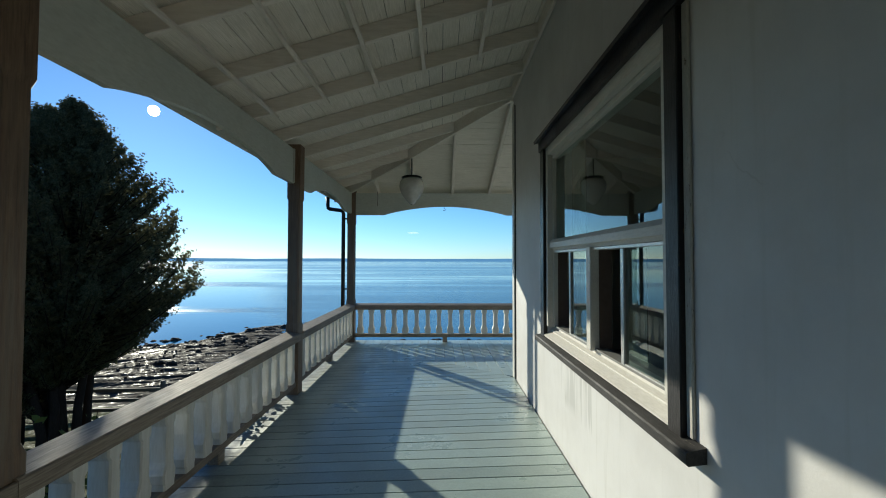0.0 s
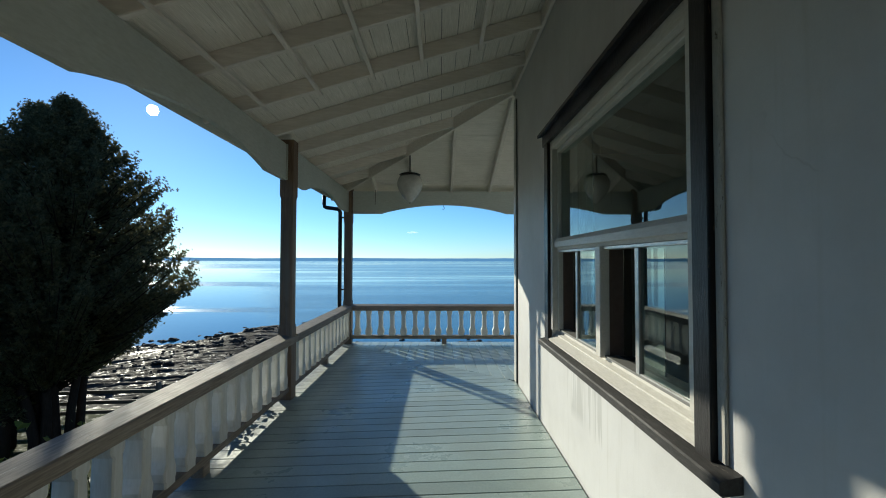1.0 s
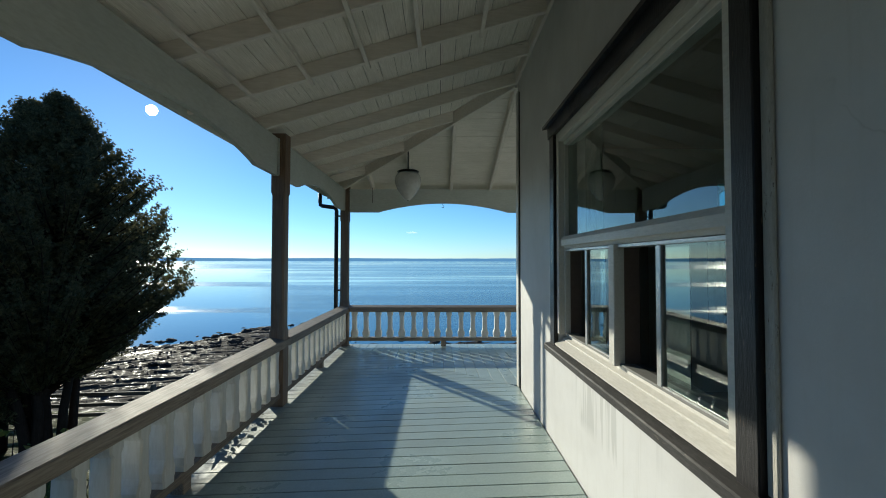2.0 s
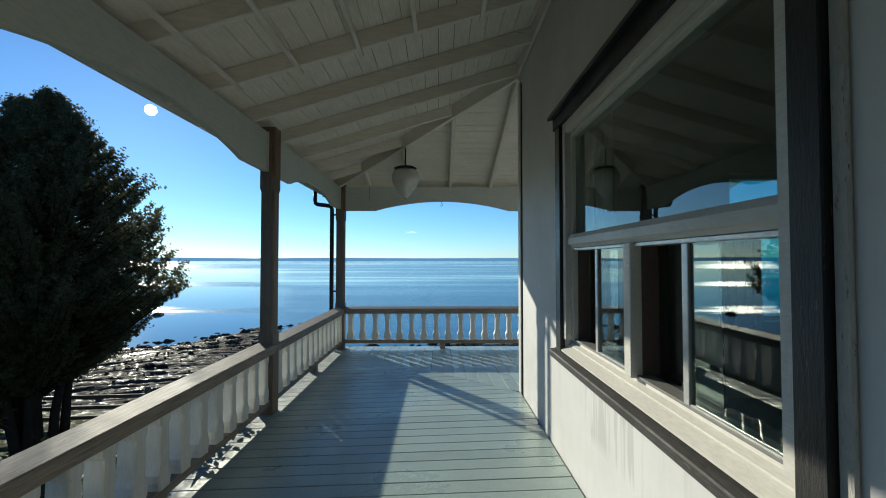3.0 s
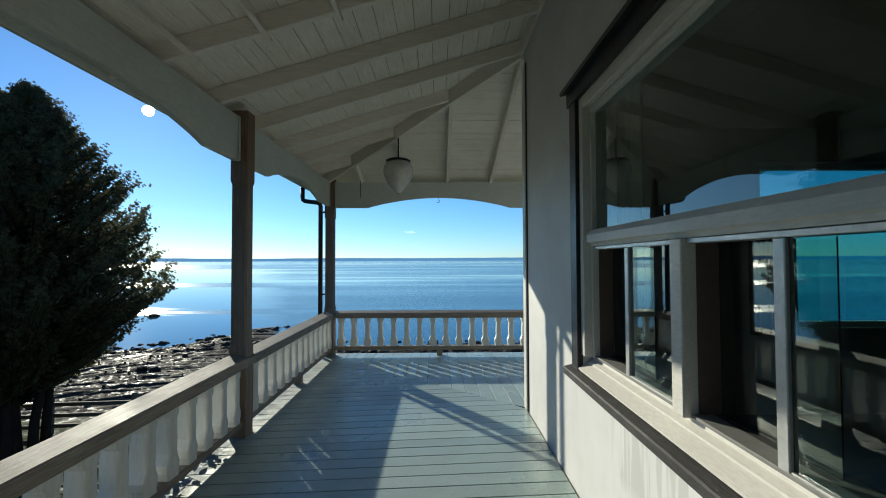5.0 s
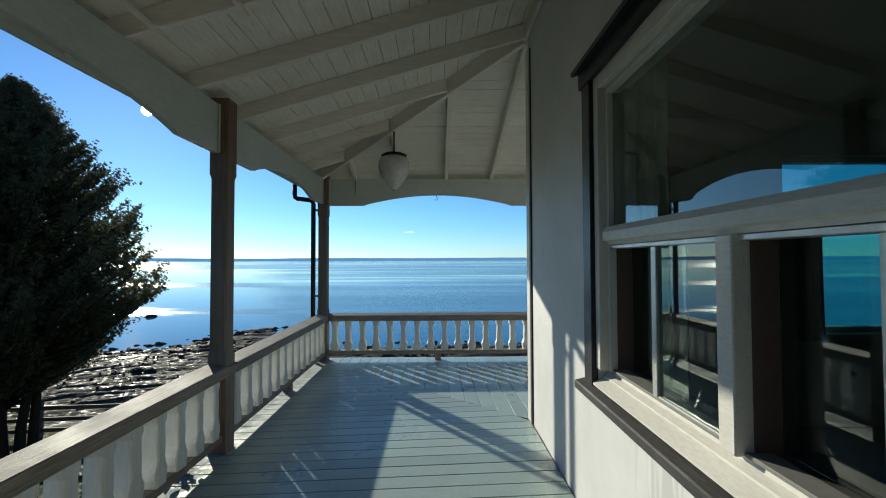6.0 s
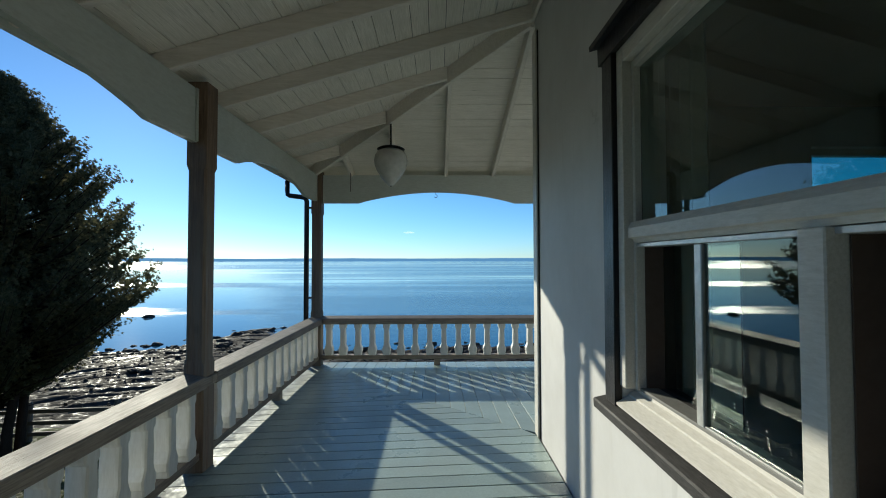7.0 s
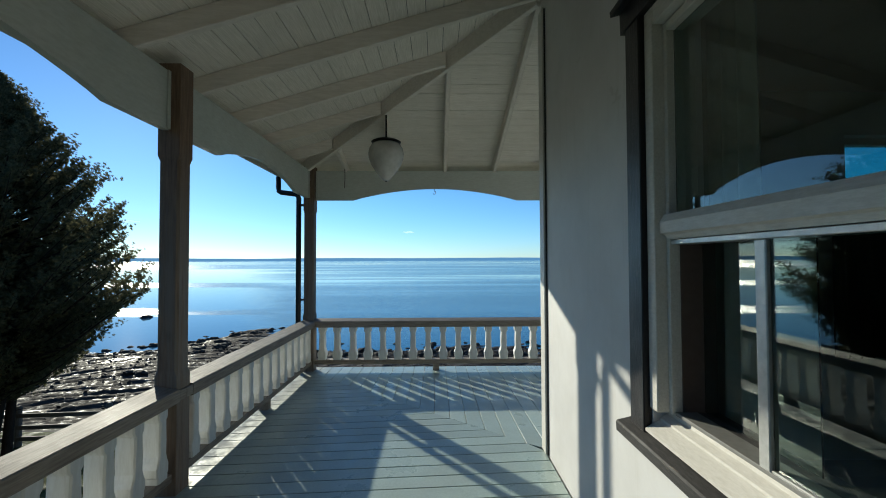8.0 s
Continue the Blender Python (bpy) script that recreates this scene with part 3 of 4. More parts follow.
tagged(link("ceiling_room", bm, ROOMW), "dim room ceiling", "ceiling", kind="structure")
# unseen dark wall added behind the camera, cutting light on the house wall
bm = bmesh.new()
prism(bm, [(OUT_X, -1.4, -0.15), (WALL - 0.002, -1.4, -0.15), (WALL - 0.002, -1.4, TOP + 0.10), (OUT_X, -1.4, raft_z(OUT_X, 0) + 0.10)], (0, 0.12, 0))
tagged(link("wall_porch_end", bm, FENCE), "unseen dark board wall added to dim the porch", "wall", kind="structure")
# white corner board, with a dark joint behind it
bm = bmesh.new()
box(bm, (WALL - 0.022, CORNER - 0.10, deck_z(WALL, CORNER) + 0.004), (WALL + 0.09, CORNER + 0.022, TOP - 0.12), 0.004)
tagged(link("trim_corner", bm, SASH), "white painted corner board", "trim", kind="structure")
bm = bmesh.new()
box(bm, (WALL - 0.012, CORNER - 0.116, 0.004), (WALL - 0.001, CORNER - 0.104, TOP - 0.14), 0.002)
tagged(link("trim_joint", bm, DARKY), "dark gap along the corner board", "trim", kind="structure")


def window():
    w = thing("window_1", (WALL, (WIN_Y0 + WIN_Y1) / 2, WIN_Z0), "wide white-framed window with black peeling outer trim", "window", kind="structure")
    inv = Matrix.Translation(-w.location)

    def put(name, bm, mat, label="", parent=w):
        bm.transform(inv)
        return part(name, bm, mat, parent, label)

    X = WALL
    put("casing", box(bmesh.new(), (X - 0.034, WIN_Y1 + 0.001, 0.79), (X - 0.001, WIN_Y1 + 0.115, 2.424), 0.004), DARK, "peeling black casing board")
    put("casing", box(bmesh.new(), (X - 0.034, WIN_Y0 - 0.095, 0.79), (X - 0.001, WIN_Y0 - 0.001, 2.424), 0.004), DARK, "peeling black casing board")
    put("caulk", box(bmesh.new(), (X - 0.014, WIN_Y0 - 0.137, 0.80), (X - 0.001, WIN_Y0 - 0.096, 2.424), 0.004), CAULK, "cracked filler beside the casing")
    bm = bmesh.new()
    prism(bm, [(X - 0.001, 0, 2.426), (X - 0.038, 0, 2.426), (X - 0.040, 0, 2.515), (X - 0.080, 0, 2.503), (X - 0.083, 0, 2.526), (X - 0.001, 0, 2.590)], (0, WIN_Y1 - WIN_Y0 + 0.30, 0))
    bmesh.ops.translate(bm, verts=bm.verts, vec=(0, WIN_Y0 - 0.15, 0))
    put("drip_cap", bm, DARK, "dark wooden hood over the window")
    bm = bmesh.new()
    prism(bm, [(X - 0.001, 0, 0.742), (X - 0.066, 0, 0.734), (X - 0.074, 0, 0.740), (X - 0.076, 0, 0.776), (X - 0.070, 0, 0.783), (X - 0.001, 0, 0.798)], (0, WIN_Y1 - WIN_Y0 + 0.355, 0))
    bmesh.ops.translate(bm, verts=bm.verts, vec=(0, WIN_Y0 - 0.195, 0))
    put("window_sill", bm, DARKY, "weathered dark wooden sill")
    # stepped white inner sill
    bm = bmesh.new()
    prism(bm, [(X - 0.030, 0, 0.801), (X - 0.030, 0, 0.812), (X + 0.026, 0, 0.842), (X + 0.027, 0, 0.850), (X + 0.056, 0, 0.864), (X + 0.058, 0, 0.878), (X + 0.16, 0, 0.885), (X + 0.16, 0, 0.801)], (0, WIN_Y1 - WIN_Y0 - 0.004, 0))
    bmesh.ops.translate(bm, verts=bm.verts, vec=(0, WIN_Y0 + 0.002, 0))
    put("sill_board", bm, SASH, "stepped white inner sill with worn paint")
    y0, y1 = WIN_Y0, WIN_Y1
    put("window_frame", box(bmesh.new(), (X - 0.012, y1 - 0.06, 0.889), (X + 0.16, y1 - 0.002, 2.426), 0.003), SASH)
    put("window_frame", box(bmesh.new(), (X - 0.012, y0 + 0.002, 0.889), (X + 0.16, y0 + 0.06, 2.426), 0.003), SASH)
    put("window_frame", box(bmesh.new(), (X - 0.010, y0 + 0.062, 2.355), (X + 0.16, y1 - 0.062, 2.428), 0.003), SASH)
    put("window_stop", box(bmesh.new(), (X + 0.030, y1 - 0.082, 0.889), (X + 0.10, y1 - 0.061, 2.353), 0.003), SASH)
    put("window_stop", box(bmesh.new(), (X + 0.030, y0 + 0.061, 0.889), (X + 0.10, y0 + 0.078, 2.353), 0.003), SASH)
    put("window_stop", box(bmesh.new(), (X + 0.028, y0 + 0.080, 2.32), (X + 0.10, y1 - 0.084, 2.353), 0.003), SASH)
    bm = bmesh.new()
    prism(bm, [(X + 0.004, 0, 1.600), (X + 0.020, 0, 1.628), (X + 0.13, 0, 1.635), (X + 0.13, 0, 1.535), (X + 0.032, 0, 1.535), (X + 0.024, 0, 1.552), (X + 0.004, 0, 1.558)], (0, y1 - y0 - 0.13, 0))
    bmesh.ops.translate(bm, verts=bm.verts, vec=(0, y0 + 0.065, 0))
    put("transom", bm, SASH, "moulded white transom bar")
    put("mullion", box(bmesh.new(), (X + 0.014, 2.712, 0.884), (X + 0.20, 2.786, 1.534), 0.004), SASH)
    # sliding lower sashes, the farther pane of each pair on the inner track
    for a, s, b in ((y0 + 0.080, 2.30, 2.710), (2.788, 3.205, y1 - 0.084)):
        put("sash_track", box(bmesh.new(), (X + 0.040, a, 0.887), (X + 0.12, b, 0.900), 0.002), TRACK, "grey sliding track")
        put("sash_head", box(bmesh.new(), (X + 0.034, a, 1.515), (X + 0.12, b, 1.533), 0.002), ALU)
        put("sash_stile", box(bmesh.new(), (X + 0.036, s - 0.02, 0.901), (X + 0.066, s + 0.02, 1.514), 0.003), ALU, "grey metal sash stile")
        put("sash_stile", box(bmesh.new(), (X + 0.036, a, 0.901), (X + 0.066, a + 0.022, 1.514), 0.003), ALU)
        frame_part = put("sash_rail", box(bmesh.new(), (X + 0.038, a + 0.023, 0.9015), (X + 0.064, s - 0.021, 0.909), 0.002), ALU, "grey metal lower rail of the sash")
        put("pane", box(bmesh.new(), (X + 0.048, a + 0.022, 0.910), (X + 0.053, s - 0.02, 1.514)), PANE, "", frame_part)
        put("pane", box(bmesh.new(), (X + 0.148, s - 0.05, 0.901), (X + 0.153, b - 0.008, 1.514)), PANE)
        put("reveal", box(bmesh.new(), (X + 0.068, b - 0.006, 0.888), (X + 0.20, b - 0.001, 1.55)), REVEAL, "brown jamb lining")
        put("reveal", box(bmesh.new(), (X + 0.121, a, 0.887), (X + 0.20, b - 0.007, 0.898)), DARKY, "dark inner track")
    put("pane", box(bmesh.new(), (X + 0.060, y0 + 0.079, 1.63), (X + 0.065, y1 - 0.083, 2.319)), PANE)
    return w


window()

# end-wall window on the sea side of the same room
def sea_window():
    w = tagged(new("window_2"), "white-framed window looking out to the sea", "window", kind="structure")
    a, b = FRONT_X0 + 0.002, FRONT_X1 - 0.002
    y0, y1, z0, z1 = CORNER - 0.15, CORNER - 0.06, WIN_Z0 + 0.002, FRONT_Z1 - 0.002
    for x in (a, b - 0.05):
        part("window_frame", box(bmesh.new(), (x, y0, z0), (x + 0.05, y1, z1), 0.003), SASH, w)
    for lo, hi in ((z0, z0 + 0.05), (z1 - 0.05, z1)):
        part("window_frame", box(bmesh.new(), (a + 0.051, y0 + 0.003, lo), (b - 0.051, y1 - 0.003, hi), 0.003), SASH, w)
    part("pane", box(bmesh.new(), (a + 0.052, CORNER - 0.107, z0 + 0.051), (b - 0.052, CORNER - 0.102, z1 - 0.051)), TINTED, w, "teal tinted glass")


sea_window()


def curtain(at, along, width, height, folds, mat, label):
    """A hanging cloth in soft folds, gathered on a thin rod."""
    c = thing("curtain", at, label, "curtain")
    bm = bmesh.new()
    nu, nv = folds * 8, 8
    rows = []
    for side in (0, 1):
        grid = []
        for j in range(nv + 1):
            v = j / nv
            line = []
            for i in range(nu + 1):
                u = i / nu
                d = (0.018 + 0.012 * (1 - v)) * math.sin(u * folds * math.tau + 0.5 * math.sin(3 * v)) + 0.003 * side
                q = u * width
                line.append(bm.verts.new((q, d, v * height) if along == "x" else (d, q, v * height)))
            grid.append(line)
        rows.append(grid)
        for j in range(nv):
            for i in range(nu):
                bm.faces.new((grid[j][i], grid[j][i + 1], grid[j + 1][i + 1], grid[j + 1][i]))
    part("cloth", bm, mat, c, "", True)
    end = (width + 0.03, 0, height + 0.006) if along == "x" else (0, width + 0.03, height + 0.006)
    part("rod", tube(bmesh.new(), [(-0.03, 0, height + 0.006) if along == "x" else (0, -0.03, height + 0.006), end], 0.008, 8), BLACK, c, "thin dark rod")
    return c


curtain((3.06, CORNER - T - 0.06, 0.75), "x", 0.45, 0.98, 5, plain("dark_brown_cloth", (0.030, 0.024, 0.020), 0.9), "dark brown half curtain across the sea window")
curtain((WALL + 0.25, 3.48, 0.62), "y", 0.40, 1.95, 5, plain("pale_green_cloth", (0.28, 0.29, 0.235), 0.9), "pale greenish curtain drawn to the window's end")


# ---- posts ----
def post_mesh():
    """A square post with chamfered length between square head and foot."""
    bm = bmesh.new()
    h = POST / 2
    sections = [(0.0, 0.004, 0), (0.50, 0.004, 0), (0.54, 0.004, 0), (0.78, 0.004, 0), (0.82, 0.016, 0.006), (2.22, 0.016, 0.006), (2.26, 0.004, 0), (2.88, 0.004, 0)]
    rings = []
    for z, c, inset in sections:
        k = h - inset
        pts = [(k, -k + c), (k, k - c), (k - c, k), (-k + c, k), (-k, k - c), (-k, -k + c), (-k + c, -k), (k - c, -k)]
        rings.append([bm.verts.new((x, y, z)) for x, y in pts])
    for a, b in zip(rings, rings[1:]):
        for i in range(8):
            bm.faces.new((a[i], a[(i + 1) % 8], b[(i + 1) % 8], b[i]))
    bm.faces.new(rings[0][::-1])
    bm.faces.new(rings[-1])
    return bm


h = POST / 2
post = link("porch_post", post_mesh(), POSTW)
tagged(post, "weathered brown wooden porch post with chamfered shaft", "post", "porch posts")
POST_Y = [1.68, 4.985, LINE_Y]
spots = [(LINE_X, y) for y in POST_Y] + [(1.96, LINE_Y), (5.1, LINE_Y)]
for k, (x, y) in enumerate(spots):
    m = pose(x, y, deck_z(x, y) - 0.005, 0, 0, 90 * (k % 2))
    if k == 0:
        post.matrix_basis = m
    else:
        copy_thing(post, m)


# ---- railings ----
def baluster_mesh():
    """A sawn baluster, wide at the cap and the belly, thinner at the waist."""
    bm = bmesh.new()
    prof = [(0.0, 0.052), (0.034, 0.052), (0.046, 0.059), (0.095, 0.061), (0.128, 0.046), (0.165, 0.036), (0.25, 0.038), (0.34, 0.034), (0.375, 0.033), (0.392, 0.046), (0.402, 0.049), (0.455, 0.049)]
    t = 0.0598
    rings = []
    for z, w in prof:
        c = 0.009
        tt = t
        pts = [(w, -tt + c), (w, tt - c), (w - c, tt), (-w + c, tt), (-w, tt - c), (-w, -tt + c), (-w + c, -tt), (w - c, -tt)]
        rings.append([bm.verts.new((x, y, z)) for x, y in pts])
    for a, b in zip(rings, rings[1:]):
        for i in range(8):
            bm.faces.new((a[i], a[(i + 1) % 8], b[(i + 1) % 8], b[i]))
    bm.faces.new(rings[0][::-1])
    bm.faces.new(rings[-1])
    bmesh.ops.recalc_face_normals(bm, faces=bm.faces)
    me = bpy.data.meshes.new("baluster")
    bm.to_mesh(me)
    bm.free()
    me.materials.append(WHITE)
    return me


BALUSTER = baluster_mesh()
rail_rnd = random.Random(3)


def railing(length, count, m, mat, feet, laps):
    """A railing along +x of its own frame, its inner side towards -y."""
    r = thing("railing", (0, 0, 0), "weathered wooden railing with white sawn balusters", "railing", "porch railings")
    bm = bmesh.new()
    prism(bm, [(0, 0.062, 0.565), (0, 0.062, 0.628), (0, 0.055, 0.635), (0, -0.090, 0.612), (0, -0.098, 0.604), (0, -0.098, 0.535), (0, -0.090, 0.525), (0, 0.055, 0.525)], (length, 0, 0))
    part("top_rail", bm, mat, r, "broad silvered wooden handrail")
    for end, x0, x1 in ((0, -h - 0.001, 0.0), (1, length, length + h + 0.001)):
        if laps[end]:
            part("rail_lap", box(bmesh.new(), (x0, -0.0975, 0.537), (x1, -0.0765, 0.603), 0.004), mat, r, "end of the handrail lapped over the post")
    part("bottom_rail", box(bmesh.new(), (0.002, -0.055, 0.008), (length - 0.002, 0.055, 0.068), 0.006), mat, r, "dark wooden bottom rail")
    step = length / count
    for k in range(count):
        share("baluster", BALUSTER, r, pose((k + 0.5) * step + rail_rnd.uniform(-0.004, 0.004), 0, 0.069, 0, rail_rnd.uniform(-0.6, 0.6), rail_rnd.uniform(-2, 2)))
    for f in feet:
        part("foot_block", box(bmesh.new(), (f - 0.045, -0.045, -0.088), (f + 0.045, 0.045, 0.007), 0.005), mat, r)
    r.matrix_basis = m
    return r


for y0, y1, n in ((1.625 - 2.9, 1.625, 13), (1.625, 4.985, 15), (4.985, LINE_Y, 13)):
    railing(y1 - y0 - POST - 0.004, n, pose(LINE_X, y0 + h + 0.002, 0, 0, 0, 90), RAILX, [(y1 - y0 - POST) / 2], (True, y1 < 8))
for x0, x1, n in ((LINE_X, 1.96, 16), (1.96, 5.1, 14)):
    railing(x1 - x0 - POST - 0.004, n, pose(x0 + h + 0.002, LINE_Y, 0), RAILX, [(x1 - x0 - POST) / 2], (x0 > 0, True))

# ---- roof timbers ----
RH, RW = 0.135, 0.048


def on_roof(x, y, up=0.0):
    return Vector((x, y, raft_z(x, y) + RH + up))


frame_ob = thing("roof_frame", (0, 0, TOP), "cream-painted rafters of the porch roof", "rafters", kind="structure")


def timber(name, bm, mat, label=""):
    bm.transform(Matrix.Translation((0, 0, -TOP)))
    return part(name, bm, mat, frame_ob, label)


EAVE_X, EAVE_Y = -1.98, 8.46
pitch = 0.71
k = 0
y = CORNER + 3 * pitch - 0.02
while y > BACK:
    x_top = min(WALL - 0.003, WALL - (y - CORNER) - 0.05)
    timber("rafter", bar(bmesh.new(), on_roof(EAVE_X + 0.03, min(y, CORNER)) if y <= CORNER else Vector((EAVE_X + 0.03, y, TOP - SLOPE * (WALL - EAVE_X - 0.03) + RH)), Vector((x_top, y, TOP - SLOPE * (WALL - x_top) + RH)), RW, RH, 0.006), RAFTER)
    y -= pitch
x = WALL - 3 * pitch + 0.0
while x < 5.4:
    y_top = CORNER + max(0.003, (WALL - x) + 0.05)
    timber("rafter", bar(bmesh.new(), Vector((x, EAVE_Y - 0.03, TOP - SLOPE * (EAVE_Y - 0.03 - CORNER) + RH)), Vector((x, y_top, TOP - SLOPE * (y_top - CORNER) + RH)), RW, RH, 0.006), RAFTER_Y)
    x += pitch
d = EAVE_Y - CORNER - 0.1
timber("hip_rafter", bar(bmesh.new(), Vector((WALL - d, CORNER + d, TOP - SLOPE * d + RH)), Vector((WALL - 0.02, CORNER + 0.02, TOP + RH - 0.006)), 0.05, RH + 0.035, 0.006), RAFTER)
timber("ledger", box(bmesh.new(), (WALL - 0.035, BACK, TOP - 0.005), (WALL - 0.003, CORNER + 0.02, TOP + RH + 0.03), 0.004), RAFTER_Y, "ledger board along the house wall")
# thin laths under the rafters
for x in (-1.42, -0.95, -0.48, -0.05, 0.46):
    z = raft_z(x, 0)
    timber("lath", box(bmesh.new(), (x - 0.016, BACK + 0.2, z - 0.030), (x + 0.016, 3.965, z - 0.002), 0.003), RAFTER_Y, "thin white lath")

# ceiling boards, all in one mesh
bm = bmesh.new()
BW = 0.14
crnd = random.Random(9)


def slab(bm, pts, up, slot):
    lo = [Vector(p) for p in pts]
    prev = len(bm.faces)
    prism(bm, lo, up)
    bm.faces.ensure_lookup_table()
    for f in bm.faces[prev:]:
        f.material_index = slot


x = EAVE_X
lift = RH + 0.002
while x < WALL - 0.002:
    xa, xb = x + 0.0025, min(x + BW - 0.0025, WALL - 0.002)
    j = crnd.uniform(0, 0.004)

    def edge(xx):
        return CORNER + (WALL - xx)
    za, zb = TOP - SLOPE * (WALL - xa) + lift + j, TOP - SLOPE * (WALL - xb) + lift + j
    slab(bm, [(xa, BACK, za), (xb, BACK, zb), (xb, edge(xb), zb), (xa, edge(xa), za)], (0, 0, 0.02), 0)
    x += BW
y = EAVE_Y
while y > CORNER + 0.002:
    ya, yb = max(y - BW + 0.0025, CORNER + 0.002), y - 0.0025
    j = crnd.uniform(0, 0.004)

    def edge2(yy):
        return WALL - (yy - CORNER)
    za, zb = TOP - SLOPE * (ya - CORNER) + lift + j, TOP - SLOPE * (yb - CORNER) + lift + j
    slab(bm, [(edge2(ya), ya, za), (edge2(yb), yb, zb), (5.4, yb, zb), (5.4, ya, za)], (0, 0, 0.02), 1)
    y -= BW
tagged(link("ceiling", bm, (CEIL, CEIL_X)), "old white-painted board ceiling under the porch roof", "ceiling", kind="structure")
# roof skin
bm = bmesh.new()
up = lift + 0.03
e = 0.06


def top_z(d):
    return TOP - SLOPE * d + up


dx, dy = WALL - EAVE_X + e, EAVE_Y - CORNER + e
prism(bm, [(WALL - dx, BACK - 0.1, top_z(dx)), (WALL, BACK - 0.1, top_z(0)), (WALL, CORNER, top_z(0)), (WALL - dx, CORNER + dx, top_z(dx))], (0, 0, 0.025))
prism(bm, [(WALL, CORNER, top_z(0)), (5.5, CORNER, top_z(0)), (5.5, CORNER + dx, top_z(dx)), (WALL - dx, CORNER + dx, top_z(dx))], (0, 0, 0.025))
tagged(link("roof_porch", bm, ROOFING), "shingled porch roof", "roof", kind="structure")
# eave boards
bm = bmesh.new()
zE = TOP - SLOPE * (WALL - EAVE_X)
box(bm, (EAVE_X - 0.022, BACK, zE - 0.004), (EAVE_X, EAVE_Y + 0.022, zE + RH + 0.03), 0.004)
tagged(link("trim_eave", bm, FRIEZE), "white painted eave board", "trim", kind="structure")
bm = bmesh.new()
zE2 = TOP - SLOPE * (EAVE_Y - CORNER)
box(bm, (EAVE_X + 0.002, EAVE_Y, zE2 - 0.004), (5.4, EAVE_Y + 0.022, zE2 + RH + 0.03), 0.004)
tagged(link("trim_eave_end", bm, FRIEZE), "white painted eave board", "trim", kind="structure")


# ---- scalloped frieze between the posts ----
def frieze(length, m, top, low, high, shoulder, thick=0.045):
    """A frieze board along +x whose lower edge rises in a flat arch between two shoulders."""
    f = thing("frieze", (0, 0, 0), "white frieze board with a shallow arched lower edge", "frieze", "porch friezes")
    bm = bmesh.new()
    s = shoulder
    pts = [(0, low), (s, low)]
    n = 28
    for i in range(1, n):
        u = i / n
        pts.append((s + (length - 2 * s) * u, low + (high - low) * (math.sin(math.pi * u) ** 0.85)))
    pts += [(length - s, low), (length, low)]
    a0 = [bm.verts.new((x, -thick / 2, z)) for x, z in pts]
    a1 = [bm.verts.new((x, thick / 2, z)) for x, z in pts]
    b0 = [bm.verts.new((x, -thick / 2, top)) for x, z in pts]
    b1 = [bm.verts.new((x, thick / 2, top)) for x, z in pts]
    for i in range(len(pts) - 1):
        bm.faces.new((a0[i], a0[i + 1], b0[i + 1], b0[i]))
        bm.faces.new((a1[i + 1], a1[i], b1[i], b1[i + 1]))
        bm.faces.new((a0[i + 1], a0[i], a1[i], a1[i + 1]))
        bm.faces.new((b0[i], b0[i + 1], b1[i + 1], b1[i]))
    bm.faces.new((a0[0], b0[0], b1[0], a1[0]))
    bm.faces.new((a0[-1], a1[-1], b1[-1], b0[-1]))
    part("arched_board", bm, FRIEZE, f)
    for x in (0.002, length - 0.030):
        part("end_strip", box(bmesh.new(), (x, -thick / 2 - 0.014, low + 0.004), (x + 0.028, -thick / 2 - 0.001, top), 0.003), FRIEZE, f, "narrow upright strip beside the post")
    f.matrix_basis = m
    return f


zB = raft_z(LINE_X, 0)
for y0, y1 in ((1.625 - 2.9, 1.625), (1.625, 4.985), (4.985, LINE_Y)):
    frieze(y1 - y0 - POST - 0.004, pose(LINE_X - 0.02, y0 + h + 0.002, 0, 0, 0, 90), zB - 0.012, 2.335, 2.49, 0.52)
for x0, x1 in ((LINE_X, 1.96), (1.96, 5.1)):
    frieze(x1 - x0 - POST - 0.004, pose(x0 + h + 0.002, LINE_Y + 0.02, 0), zB - 0.012, 2.315, 2.48, 0.53)


# ---- hanging lamp, hook, downpipe ----
def lamp():
    x, y = -0.36, 6.74
    l = thing("hanging_lamp", (x, y, 2.34), "acorn-shaped milky glass porch lamp on a black stem", "lamp")
    prof = [(0.012, 0.0), (0.03, 0.004), (0.07, 0.045), (0.12, 0.11), (0.165, 0.18), (0.192, 0.25), (0.197, 0.30), (0.185, 0.36), (0.155, 0.405), (0.12, 0.425)]
    globe = part("globe", lathe(bmesh.new(), prof, (0, 0, 0)), MILK, l, "milky glass globe", True)
    collar = part("collar", lathe(bmesh.new(), [(0.125, 0.424), (0.16, 0.426), (0.165, 0.434), (0.13, 0.452), (0.05, 0.468), (0.02, 0.474)], (0, 0, 0)), BLACK, l, "black metal collar", True)
    part("stem", tube(bmesh.new(), [(0, 0, 0.472), (0, 0, raft_z(x, y) - 2.34 - 0.03)], 0.010), BLACK, collar)
    part("finial", lathe(bmesh.new(), [(0.004, -0.012), (0.014, -0.006), (0.014, 0.0), (0.01, 0.003)], (0, 0, 0), 12), BLACK, globe)


lamp()
bm = bmesh.new()
hx, hz = 0.167, 2.482
tube(bm, [(hx, LINE_Y + 0.02, hz), (hx, LINE_Y + 0.02, hz - 0.035)] + [(hx + 0.022 * math.sin(a) - 0.0, LINE_Y + 0.02, hz - 0.057 + 0.022 * math.cos(a)) for a in np.linspace(0.2, 4.2, 9)], 0.004, 6)
